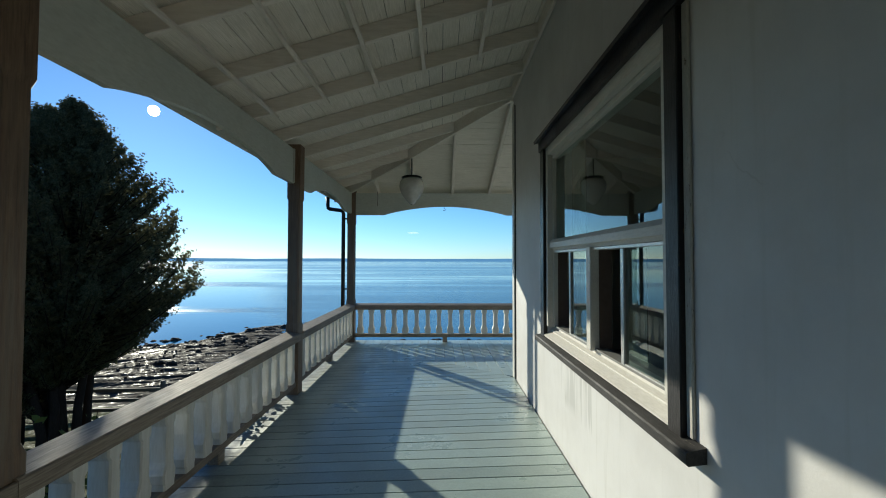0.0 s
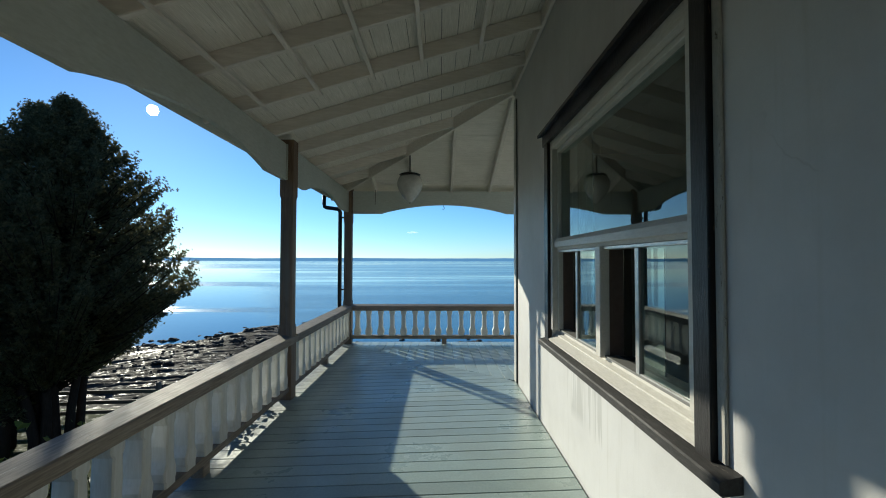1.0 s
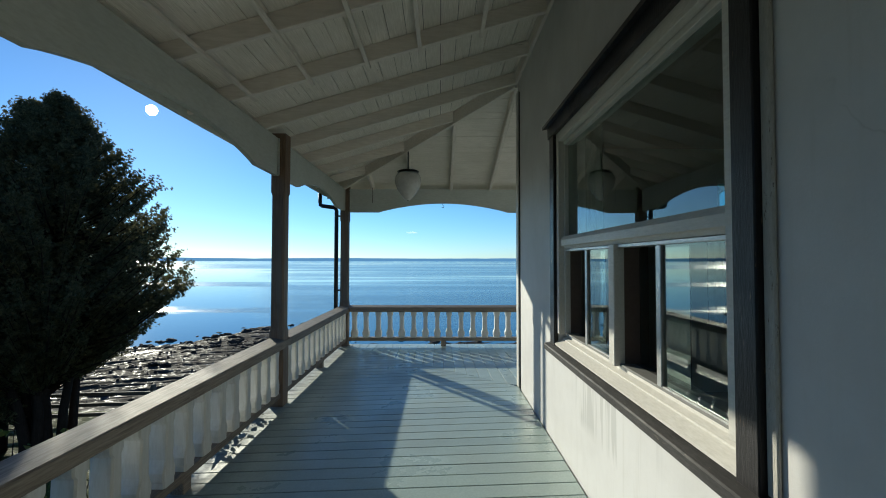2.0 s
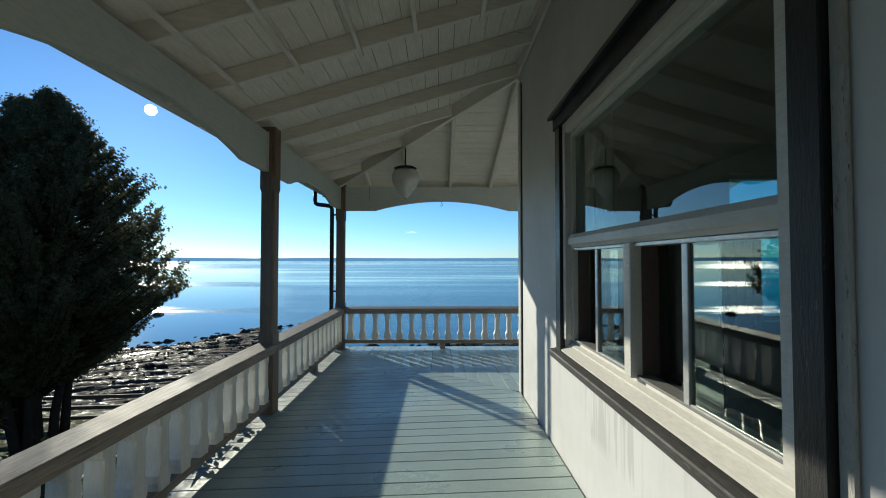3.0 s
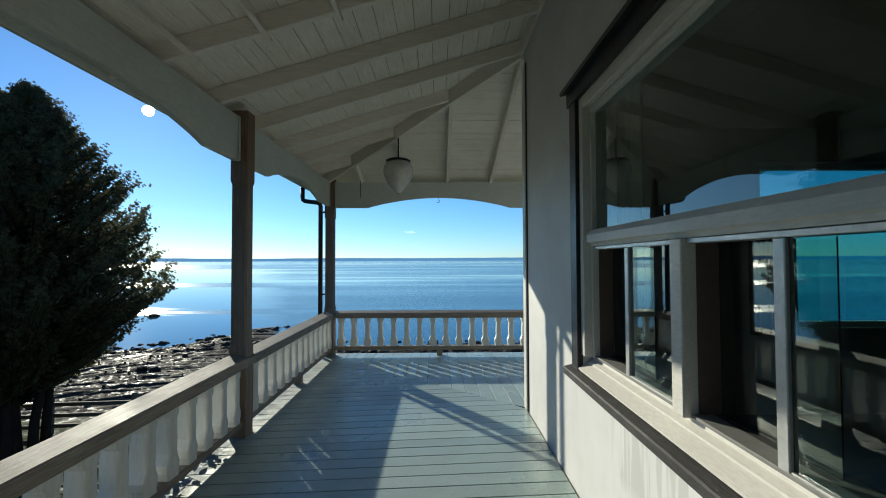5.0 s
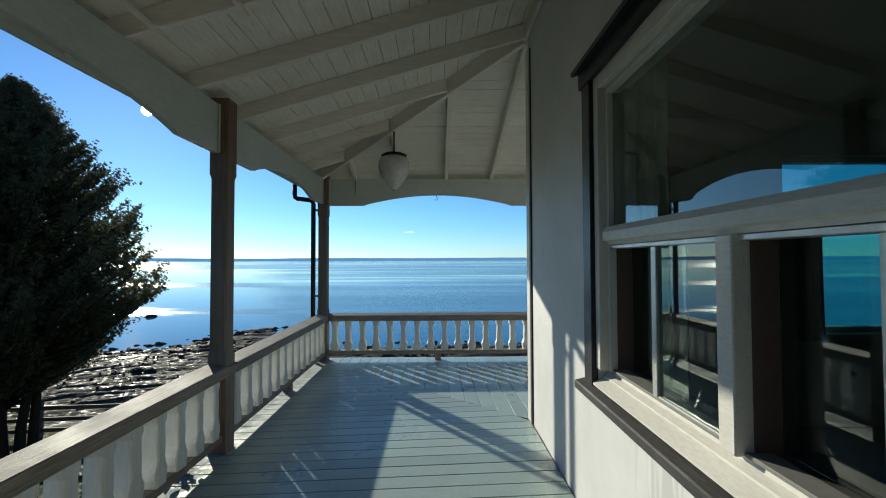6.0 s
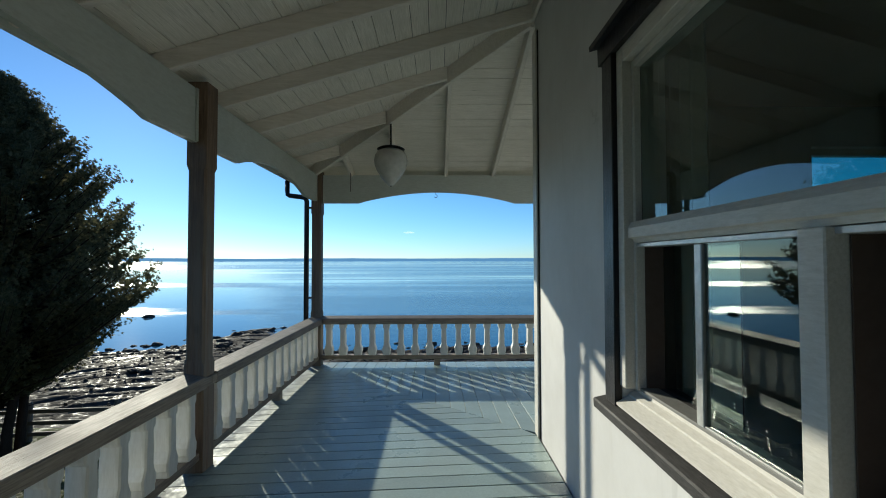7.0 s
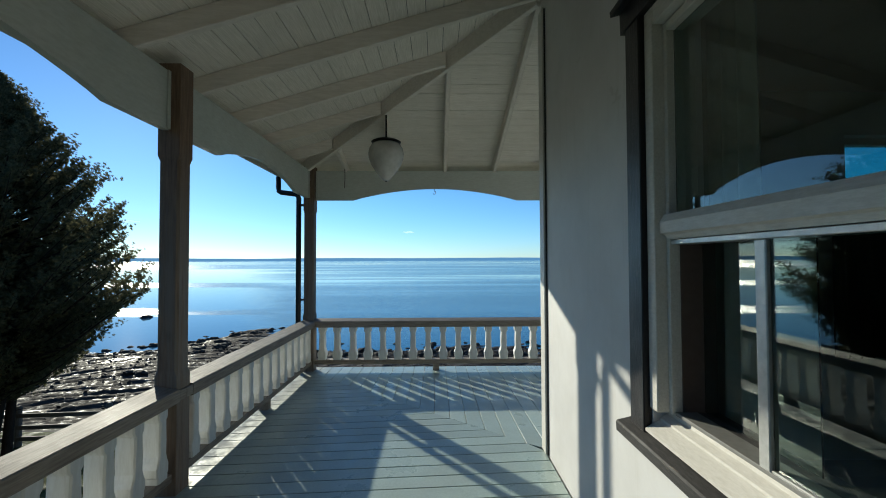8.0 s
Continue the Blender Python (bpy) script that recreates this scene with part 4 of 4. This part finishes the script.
tagged(link("hook", bm, BLACK), "small black metal hook under the frieze", "hook")

bm = bmesh.new()
tube(bm, [(-1.09, 7.98, 2.80), (-1.085, 7.98, 2.62), (-1.09, 7.975, 2.47)], 0.005, 6)
tagged(link("cord", bm, BLACK), "short dark cord hanging from a rafter", "cord")

dp = thing("downpipe", (-1.735, 8.0, 0), "black downpipe beside the corner post", "downpipe")
bm = bmesh.new()
tube(bm, [(-0.33, 0.12, 2.66), (-0.33, 0.12, 2.50), (-0.32, 0.11, 2.455), (-0.28, 0.09, 2.43), (-0.06, 0.015, 2.395), (-0.015, 0.005, 2.375), (0, 0, 2.33), (0, 0, 0.6), (0, 0, LAWN + 0.05)], 0.036, 12)
part("pipe", bm, BLACK, dp, "", True)
part("bracket", box(bmesh.new(), (0.02, -0.02, 2.225), (0.075, 0.06, 2.25), 0.003), BLACK, dp)
part("bracket", box(bmesh.new(), (0.02, -0.02, 0.90), (0.075, 0.06, 0.925), 0.003), BLACK, dp)
bm = bmesh.new()
gx, gz = EAVE_X - 0.024, zE + 0.125
ring = [(gx, 0, gz), (gx, 0, gz - 0.07), (gx - 0.03, 0, gz - 0.10), (gx - 0.08, 0, gz - 0.09), (gx - 0.10, 0, gz - 0.02), (gx - 0.10, 0, gz + 0.005), (gx - 0.095, 0, gz + 0.005), (gx - 0.075, 0, gz - 0.083), (gx - 0.03, 0, gz - 0.092), (gx - 0.006, 0, gz - 0.066), (gx - 0.006, 0, gz)]
prism(bm, ring, (0, EAVE_Y - BACK, 0))
bmesh.ops.translate(bm, verts=bm.verts, vec=(0, BACK, 0))
tagged(link("gutter", bm, FRIEZE), "white painted eave gutter", "gutter")


# unseen wall across the porch, added behind the camera to block sky light
END_X = -1.50
bm = bmesh.new()
prism(bm, [(END_X, BACK - 0.17, LAWN), (WALL - 0.003, BACK - 0.17, LAWN), (WALL - 0.003, BACK - 0.17, top_z(0) - 0.01), (END_X, BACK - 0.17, top_z(WALL - END_X) - 0.01)], (0, 0.16, 0))
tagged(link("wall_back", bm, STUCCO), "unseen white stucco wall added to dim the house wall", "wall", kind="structure")
# unseen side wall, added to keep sky light off the near house wall
bm = bmesh.new()
box(bm, (-1.47, -1.275, -0.06), (-1.39, -0.25, 2.70))
tagged(link("wall_porch_side", bm, FENCE), "unseen dark board wall added to cut side light", "wall", kind="structure")


# ---- tree ----
def cedar(share, blade):
    rnd = random.Random(21)
    root = thing("cedar_tree", (-10.4, 12.3, LAWN), "large dark evergreen cedar with several trunks", "tree", "cedars by the lawn")
    ox, oy, oz = root.location
    bm = bmesh.new()
    full = [(-1.7, 0.9), (-1.2, 1.8), (-0.8, 2.4), (-0.2, 3.0), (0.76, 3.75), (1.6, 3.85), (2.4, 3.45), (3.17, 2.9), (4.0, 2.25), (5.2, 0.95), (6.1, 0.10)]

    def reach(z, size, top):
        # the crown's radius at a height, for a crown of that size and top
        z = z - (top - 6.1) * max(0.0, (z + 1.7) / 7.8)
        for (z0, r0), (z1, r1) in zip(full, full[1:]):
            if z <= z1:
                return size * (r0 + (r1 - r0) * max(0.0, (z - z0) / (z1 - z0)))
        return 0.05

    # crowns: centre, top, lowest limbs, size, how many limbs
    crowns = [(-10.6, 12.3, 6.05, -1.7, 1.03, 720), (-12.1, 12.9, 6.05, -2.6, 0.95, 450), (-13.7, 12.6, 5.4, -3.2, 0.9, 340), (-15.6, 13.0, 5.0, -3.4, 0.9, 280), (-11.5, 11.4, 4.3, -2.6, 0.62, 200)]
    feet = [(-10.75, 12.2), (-11.3, 12.6), (-12.0, 12.3), (-12.9, 12.7), (-10.9, 11.8)]
    heads = []
    P, D, S = [], [], []

    def sprays(a, b, n, size, rough):
        # scale-leaf fans along a twig, leaning out and up
        way = (b - a).normalized()
        for k in range(n):
            u = (k + rnd.random()) / n
            turn = Vector((rnd.gauss(0, 1), rnd.gauss(0, 1), rnd.gauss(0.35, 0.7)))
            P.append(a.lerp(b, u) + turn * 0.03)
            D.append((way + turn * rough).normalized())
            S.append(size * rnd.uniform(0.7, 1.25) * (1.1 - 0.45 * u))

    for (cx, cy, top, low, size, limbs), (fx, fy) in zip(crowns, feet):
        pts, rs = [], []
        for i in range(13):
            u = i / 12
            z = LAWN - 0.1 + u * (top - 0.15 - LAWN)
            k = smooth_step(0.0, 0.75, u)
            pts.append(Vector((fx + (cx - fx) * k + 0.10 * math.sin(u * 8 + cx) - ox, fy + (cy - fy) * k + 0.08 * math.cos(u * 7 + cx) - oy, z - oz)))
            rs.append(0.20 * size * (1 - u) ** 0.85 + 0.010)
        tube(bm, pts, rs, 10)
        heads.append(pts)
        for c in range(int(limbs * share)):
            h = rnd.random() ** 0.9
            z = low + (top - low - 0.05) * h
            a = rnd.uniform(0, math.tau)
            lump = noise.noise((cx + 1.7 * math.cos(a), 1.7 * math.sin(a), z * 0.75))
            far = reach(z, size, top) * (0.85 + 0.25 * lump) * rnd.uniform(0.72, 1.04)
            if lump < -0.38 and rnd.random() < 0.7:
                continue
            tip = Vector((cx + far * math.cos(a) - ox, cy + far * math.sin(a) - oy, z - oz))
            at = min(11.9, max(0.0, (tip.z - 0.25 - far * 0.42) / (top - 0.15 - LAWN) * 12))
            base = pts[int(at)].lerp(pts[int(at) + 1], at - int(at))
            mid = base.lerp(tip, 0.6) - Vector((0, 0, 0.10 * far))
            tube(bm, [base, mid, tip], [0.012 + 0.010 * far, 0.006 + 0.005 * far, 0.004], 5)
            out = (tip - mid).normalized()
            twigs = 5 + int(4.5 * far)
            for k in range(twigs):
                u = 0.35 + 0.65 * (k + rnd.random()) / twigs
                root_at = base.lerp(mid, u / 0.6) if u < 0.6 else mid.lerp(tip, (u - 0.6) / 0.4)
                swing = Vector((rnd.gauss(0, 0.65), rnd.gauss(0, 0.65), rnd.gauss(0.42, 0.40)))
                way = (out + swing).normalized()
                long = (0.24 + 0.30 * rnd.random()) * (0.55 + 0.45 * min(1.0, far))
                sprays(root_at, root_at + way * long, 10, blade, 0.42)
            sprays(tip - out * 0.10, tip + (out + Vector((0, 0, 0.5))).normalized() * 0.24, 8, 0.10, 0.35)
        for k in range(26):
            d = rnd.random()
            p = pts[-1] - Vector((0, 0, 0.9 * d))
            sprays(p, p + Vector((rnd.gauss(0, 0.5), rnd.gauss(0, 0.5), 0.9)).normalized() * (0.16 + 0.22 * d), 7, 0.09, 0.35)
    # bare lower stems and dead twigs under the crown
    for sx, sy, tx, top in ((-10.35, 12.3, -9.8, 1.0), (-10.65, 11.9, -11.0, 0.8), (-11.25, 12.3, -11.0, 1.5), (-11.55, 11.7, -11.9, 0.9), (-12.15, 11.9, -12.3, 1.2), (-10.4, 12.7, -10.2, 2.4), (-11.05, 12.0, -11.5, 2.0), (-11.75, 12.9, -11.6, 2.2), (-12.5, 12.1, -12.9, 1.6), (-13.3, 12.5, -13.6, 2.0)):
        tube(bm, [(sx - ox, sy - oy, -0.1), (sx + 0.06 - ox, sy - oy, 1.2), (sx + (tx - sx) * 0.4 - ox, sy + 0.1 - oy, 2.6), (tx - ox, sy - oy, top - oz)], [0.13, 0.105, 0.085, 0.015], 8)
    for k in range(170):
        pts = rnd.choice(heads)
        q = pts[2].lerp(pts[5], rnd.random())
        a = rnd.uniform(0, math.tau)
        d = Vector((math.cos(a), math.sin(a), rnd.uniform(-0.2, 0.5))) * rnd.uniform(0.5, 1.7)
        tube(bm, [q, q + d * 0.5 - Vector((0, 0, 0.06)), q + d], [0.018, 0.011, 0.004], 5)
        if k % 3 == 0:
            sprays(q + d * 0.6, q + d * 1.1, 6, 0.09, 0.5)
    part("trunk", bm, BARK, root, "dark fibrous bark", True)
    # every spray opens into five narrow pointed blades lying in one plane
    rng = np.random.default_rng(4)
    P, D, S = np.array(P), np.array(D), np.array(S)[:, None]
    side = np.cross(D, rng.normal(size=D.shape))
    side /= np.linalg.norm(side, axis=1, keepdims=True) + 1e-9
    blades = []
    for a in (-0.95, -0.5, 0.0, 0.5, 0.95):
        w = (D * math.cos(a) + side * math.sin(a)) * S * rng.uniform(0.65, 1.15, S.shape)
        n = (side * math.cos(a) - D * math.sin(a)) * S * 0.19
        blades.append(np.stack((P + w * 0.2 + n, P + w, P + w * 0.2 - n), axis=1))
    co = np.concatenate(blades).reshape(-1, 3)
    me = bpy.data.meshes.new("crown")
    me.from_pydata(co.tolist(), [], np.arange(len(co)).reshape(-1, 3).tolist())
    me.materials.append(CEDAR)
    crown = new("crown", me)
    crown.parent = root
    tagged(crown, "dense dark green scale foliage")
    return root


# the second cedar is unseen, added to block low sky light on the wall
cedar(1.0, 0.098)
cedar(0.35, 0.17).matrix_basis = pose(-14.0, 3.2, LAWN, 0, 0, 75)


# ---- fence below the tree ----
fence = thing("fence", (-9.5, 14.8, LAWN), "grey wooden rail fence above the shore", "fence")
for k, (px, py) in enumerate(((0, 0), (-2.4, -0.25), (-4.8, -0.5), (-7.2, -0.75))):
    bm = bmesh.new()
    lathe(bm, [(0.085, -0.1), (0.085, 1.08), (0.075, 1.15), (0.045, 1.18)], (px, py, 0), 10)
    part("post", bm, FENCE, fence)
for z in (0.96, 0.62, 0.30):
    for k in range(3):
        a, b = Vector((-2.4 * k, -0.25 * k - 0.07, z)), Vector((-2.4 * (k + 1), -0.25 * (k + 1) - 0.07, z + 0.02))
        part("rail", bar(bmesh.new(), a, b, 0.05, 0.12, 0.01), FENCE, fence)


# ---- vine at the deck edge ----
def vine(y0, y1, count, seed):
    rnd = random.Random(seed)
    v = thing("vine", (OUT_X - 0.1, (y0 + y1) / 2, -0.3), "leafy green vine creeping at the deck edge", "vine", "vines")
    ox, oy, oz = v.location
    bm = bmesh.new()
    tips = []
    for k in range(count):
        y = rnd.uniform(y0, y1)
        p = [(OUT_X - 0.14 - ox, y - oy, LAWN - oz), (OUT_X - 0.12 - ox, y + 0.05 - oy, -0.5 - oz), (OUT_X - 0.05 - ox, y - oy, -0.06 - oz), (OUT_X + rnd.uniform(0.02, 0.2) - ox, y + rnd.uniform(-0.1, 0.1) - oy, rnd.uniform(-0.055, 0.02) - oz)]
        tube(bm, p, [0.008, 0.006, 0.004, 0.002], 5)
        tips.append((Vector(p[2]), Vector(p[3])))
    part("stem", bm, BARK, v)
    bm = bmesh.new()
    for a, b in tips:
        for s in range(9):
            c = a.lerp(b, rnd.uniform(-0.2, 1.0)) + Vector((rnd.gauss(0, 0.02), rnd.gauss(0, 0.045), abs(rnd.gauss(0, 0.012))))
            rot = Euler((rnd.uniform(-0.9, 0.9), rnd.uniform(-0.9, 0.9), rnd.uniform(0, 6.28))).to_matrix()
            r = rnd.uniform(0.022, 0.042)
            ring = [bm.verts.new(c + rot @ (Vector((lx, ly, lz)) * r)) for lx, ly, lz in ((0, -1, 0), (0.7, -0.35, 0.15), (0.6, 0.4, 0.15), (0, 1.25, 0), (-0.6, 0.4, 0.15), (-0.7, -0.35, 0.15))]
            bm.faces.new(ring)
    part("leaves", bm, VINE, v, "small green leaves")


vine(2.2, 3.2, 9, 1)
vine(3.4, 4.75, 14, 2)

# ---- shrub below the railing ----
def shrub():
    rnd = random.Random(12)
    b = thing("shrub", (-4.3, 4.7, LAWN), "tall yellow-green leafy shrub below the railing", "shrub", "shrubs below the porch")
    bm, leaves = bmesh.new(), bmesh.new()
    for k in range(34):
        a = rnd.uniform(0, math.tau)
        r, top = rnd.uniform(0.2, 0.95), rnd.uniform(2.2, 3.55)
        tip = Vector((r * math.cos(a), r * math.sin(a), top))
        foot = tip * 0.12
        foot.z = -0.05
        mid = foot.lerp(tip, 0.5) * 0.9 + Vector((0, 0, 0.25))
        tube(bm, [foot, mid, tip], [0.022, 0.014, 0.004], 5)
        for q in range(46):
            u = rnd.uniform(0.25, 1.0)
            c = (foot.lerp(mid, u * 2) if u < 0.5 else mid.lerp(tip, u * 2 - 1)) + Vector((rnd.gauss(0, 0.12), rnd.gauss(0, 0.12), rnd.gauss(0, 0.10)))
            rot = Euler((rnd.uniform(-1, 1), rnd.uniform(-1, 1), rnd.uniform(0, 6.28))).to_matrix()
            s = rnd.uniform(0.03, 0.06)
            leaves.faces.new([leaves.verts.new(c + rot @ (Vector(p) * s)) for p in ((0, -1, 0), (0.62, -0.3, 0.15), (0.5, 0.45, 0.12), (0, 1.3, 0), (-0.5, 0.45, 0.12), (-0.62, -0.3, 0.15))])
    part("stem", bm, BARK, b)
    part("leaves", leaves, VINE, b, "yellow-green leaves")
    return b


copy_thing(shrub(), pose(-4.2, 6.4, LAWN, 0, 0, 130) @ Matrix.Scale(0.8, 4))

# ---- deck ----
tagged(link("deck_joists", box(box(bmesh.new(), (OUT_X + 0.03, BACK, -0.42), (WALL - 0.002, OUT_Y - 0.03, -0.145)), (WALL, CORNER + 0.002, -0.42), (5.4, OUT_Y - 0.03, -0.145)), RAILW), "dark timber frame under the deck boards", "deck frame", kind="structure")
deck = thing("floor_porch", (0, 0, 0), "worn grey-green painted porch floor boards", "floor", kind="structure")
PITCH = 0.148
THICK = 0.03
drnd = random.Random(17)


def board(ring, across):
    """A plank from its four plan corners, with eased upper edges and the deck's fall."""
    bm = bmesh.new()
    c = sum((Vector((*p, 0)) for p in ring), Vector()) / 4
    j = drnd.uniform(-0.0006, 0.0006)
    e = 0.0025
    low, mid, top = [], [], []
    for x, y in ring:
        z = deck_z(x, y) + j
        low.append(bm.verts.new((x, y, z - THICK)))
        mid.append(bm.verts.new((x, y, z - e)))
        top.append((x, y, z))
    n = 4
    mate = (3, 2, 1, 0) if across else (1, 0, 3, 2)
    inner = []
    for i in range(n):
        p = Vector(top[i])
        inner.append(bm.verts.new(p + (Vector(top[mate[i]]) - p).normalized() * e))
    for r0, r1 in ((low, mid), (mid, inner)):
        for i in range(n):
            bm.faces.new((r0[i], r0[(i + 1) % n], r1[(i + 1) % n], r1[i]))
    bm.faces.new(inner)
    bm.faces.new(low[::-1])
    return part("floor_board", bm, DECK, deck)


g = 0.008
# boards across the long side; k counts from the house corner
k = 0
y = CORNER + 0.118
rows = []
while y + PITCH < OUT_Y + 0.1:
    y += PITCH
while y > BACK:
    y0, y1 = y - PITCH + g, y - g * 0.0
    y1 = min(y1, OUT_Y)
    if y0 < OUT_Y:
        xa = min(WALL - 0.013, WALL - (y0 - CORNER) - 0.0005)
        xb = min(WALL - 0.013, WALL - (y1 - CORNER) - 0.0005)
        if xb > OUT_X + 0.01:
            board([(OUT_X + drnd.uniform(-0.006, 0.006), y0), (xa, y0), (xb, y1), (OUT_X + drnd.uniform(-0.006, 0.006), y1)], True)
    y -= PITCH
x = WALL - 0.118
while x - PITCH > OUT_X - 0.1:
    x -= PITCH
while x < 5.3:
    x0, x1 = max(x, OUT_X), x + PITCH - 0.0045
    if x1 > OUT_X + 0.02:
        ya = CORNER + max(0.006, WALL - x0 + 0.0005)
        yb = CORNER + max(0.006, WALL - x1 + 0.0005)
        if ya < OUT_Y - 0.01:
            board([(x0, ya), (x1, yb), (x1, OUT_Y + drnd.uniform(-0.006, 0.006)), (x0, OUT_Y + drnd.uniform(-0.006, 0.006))], False)
    x += PITCH
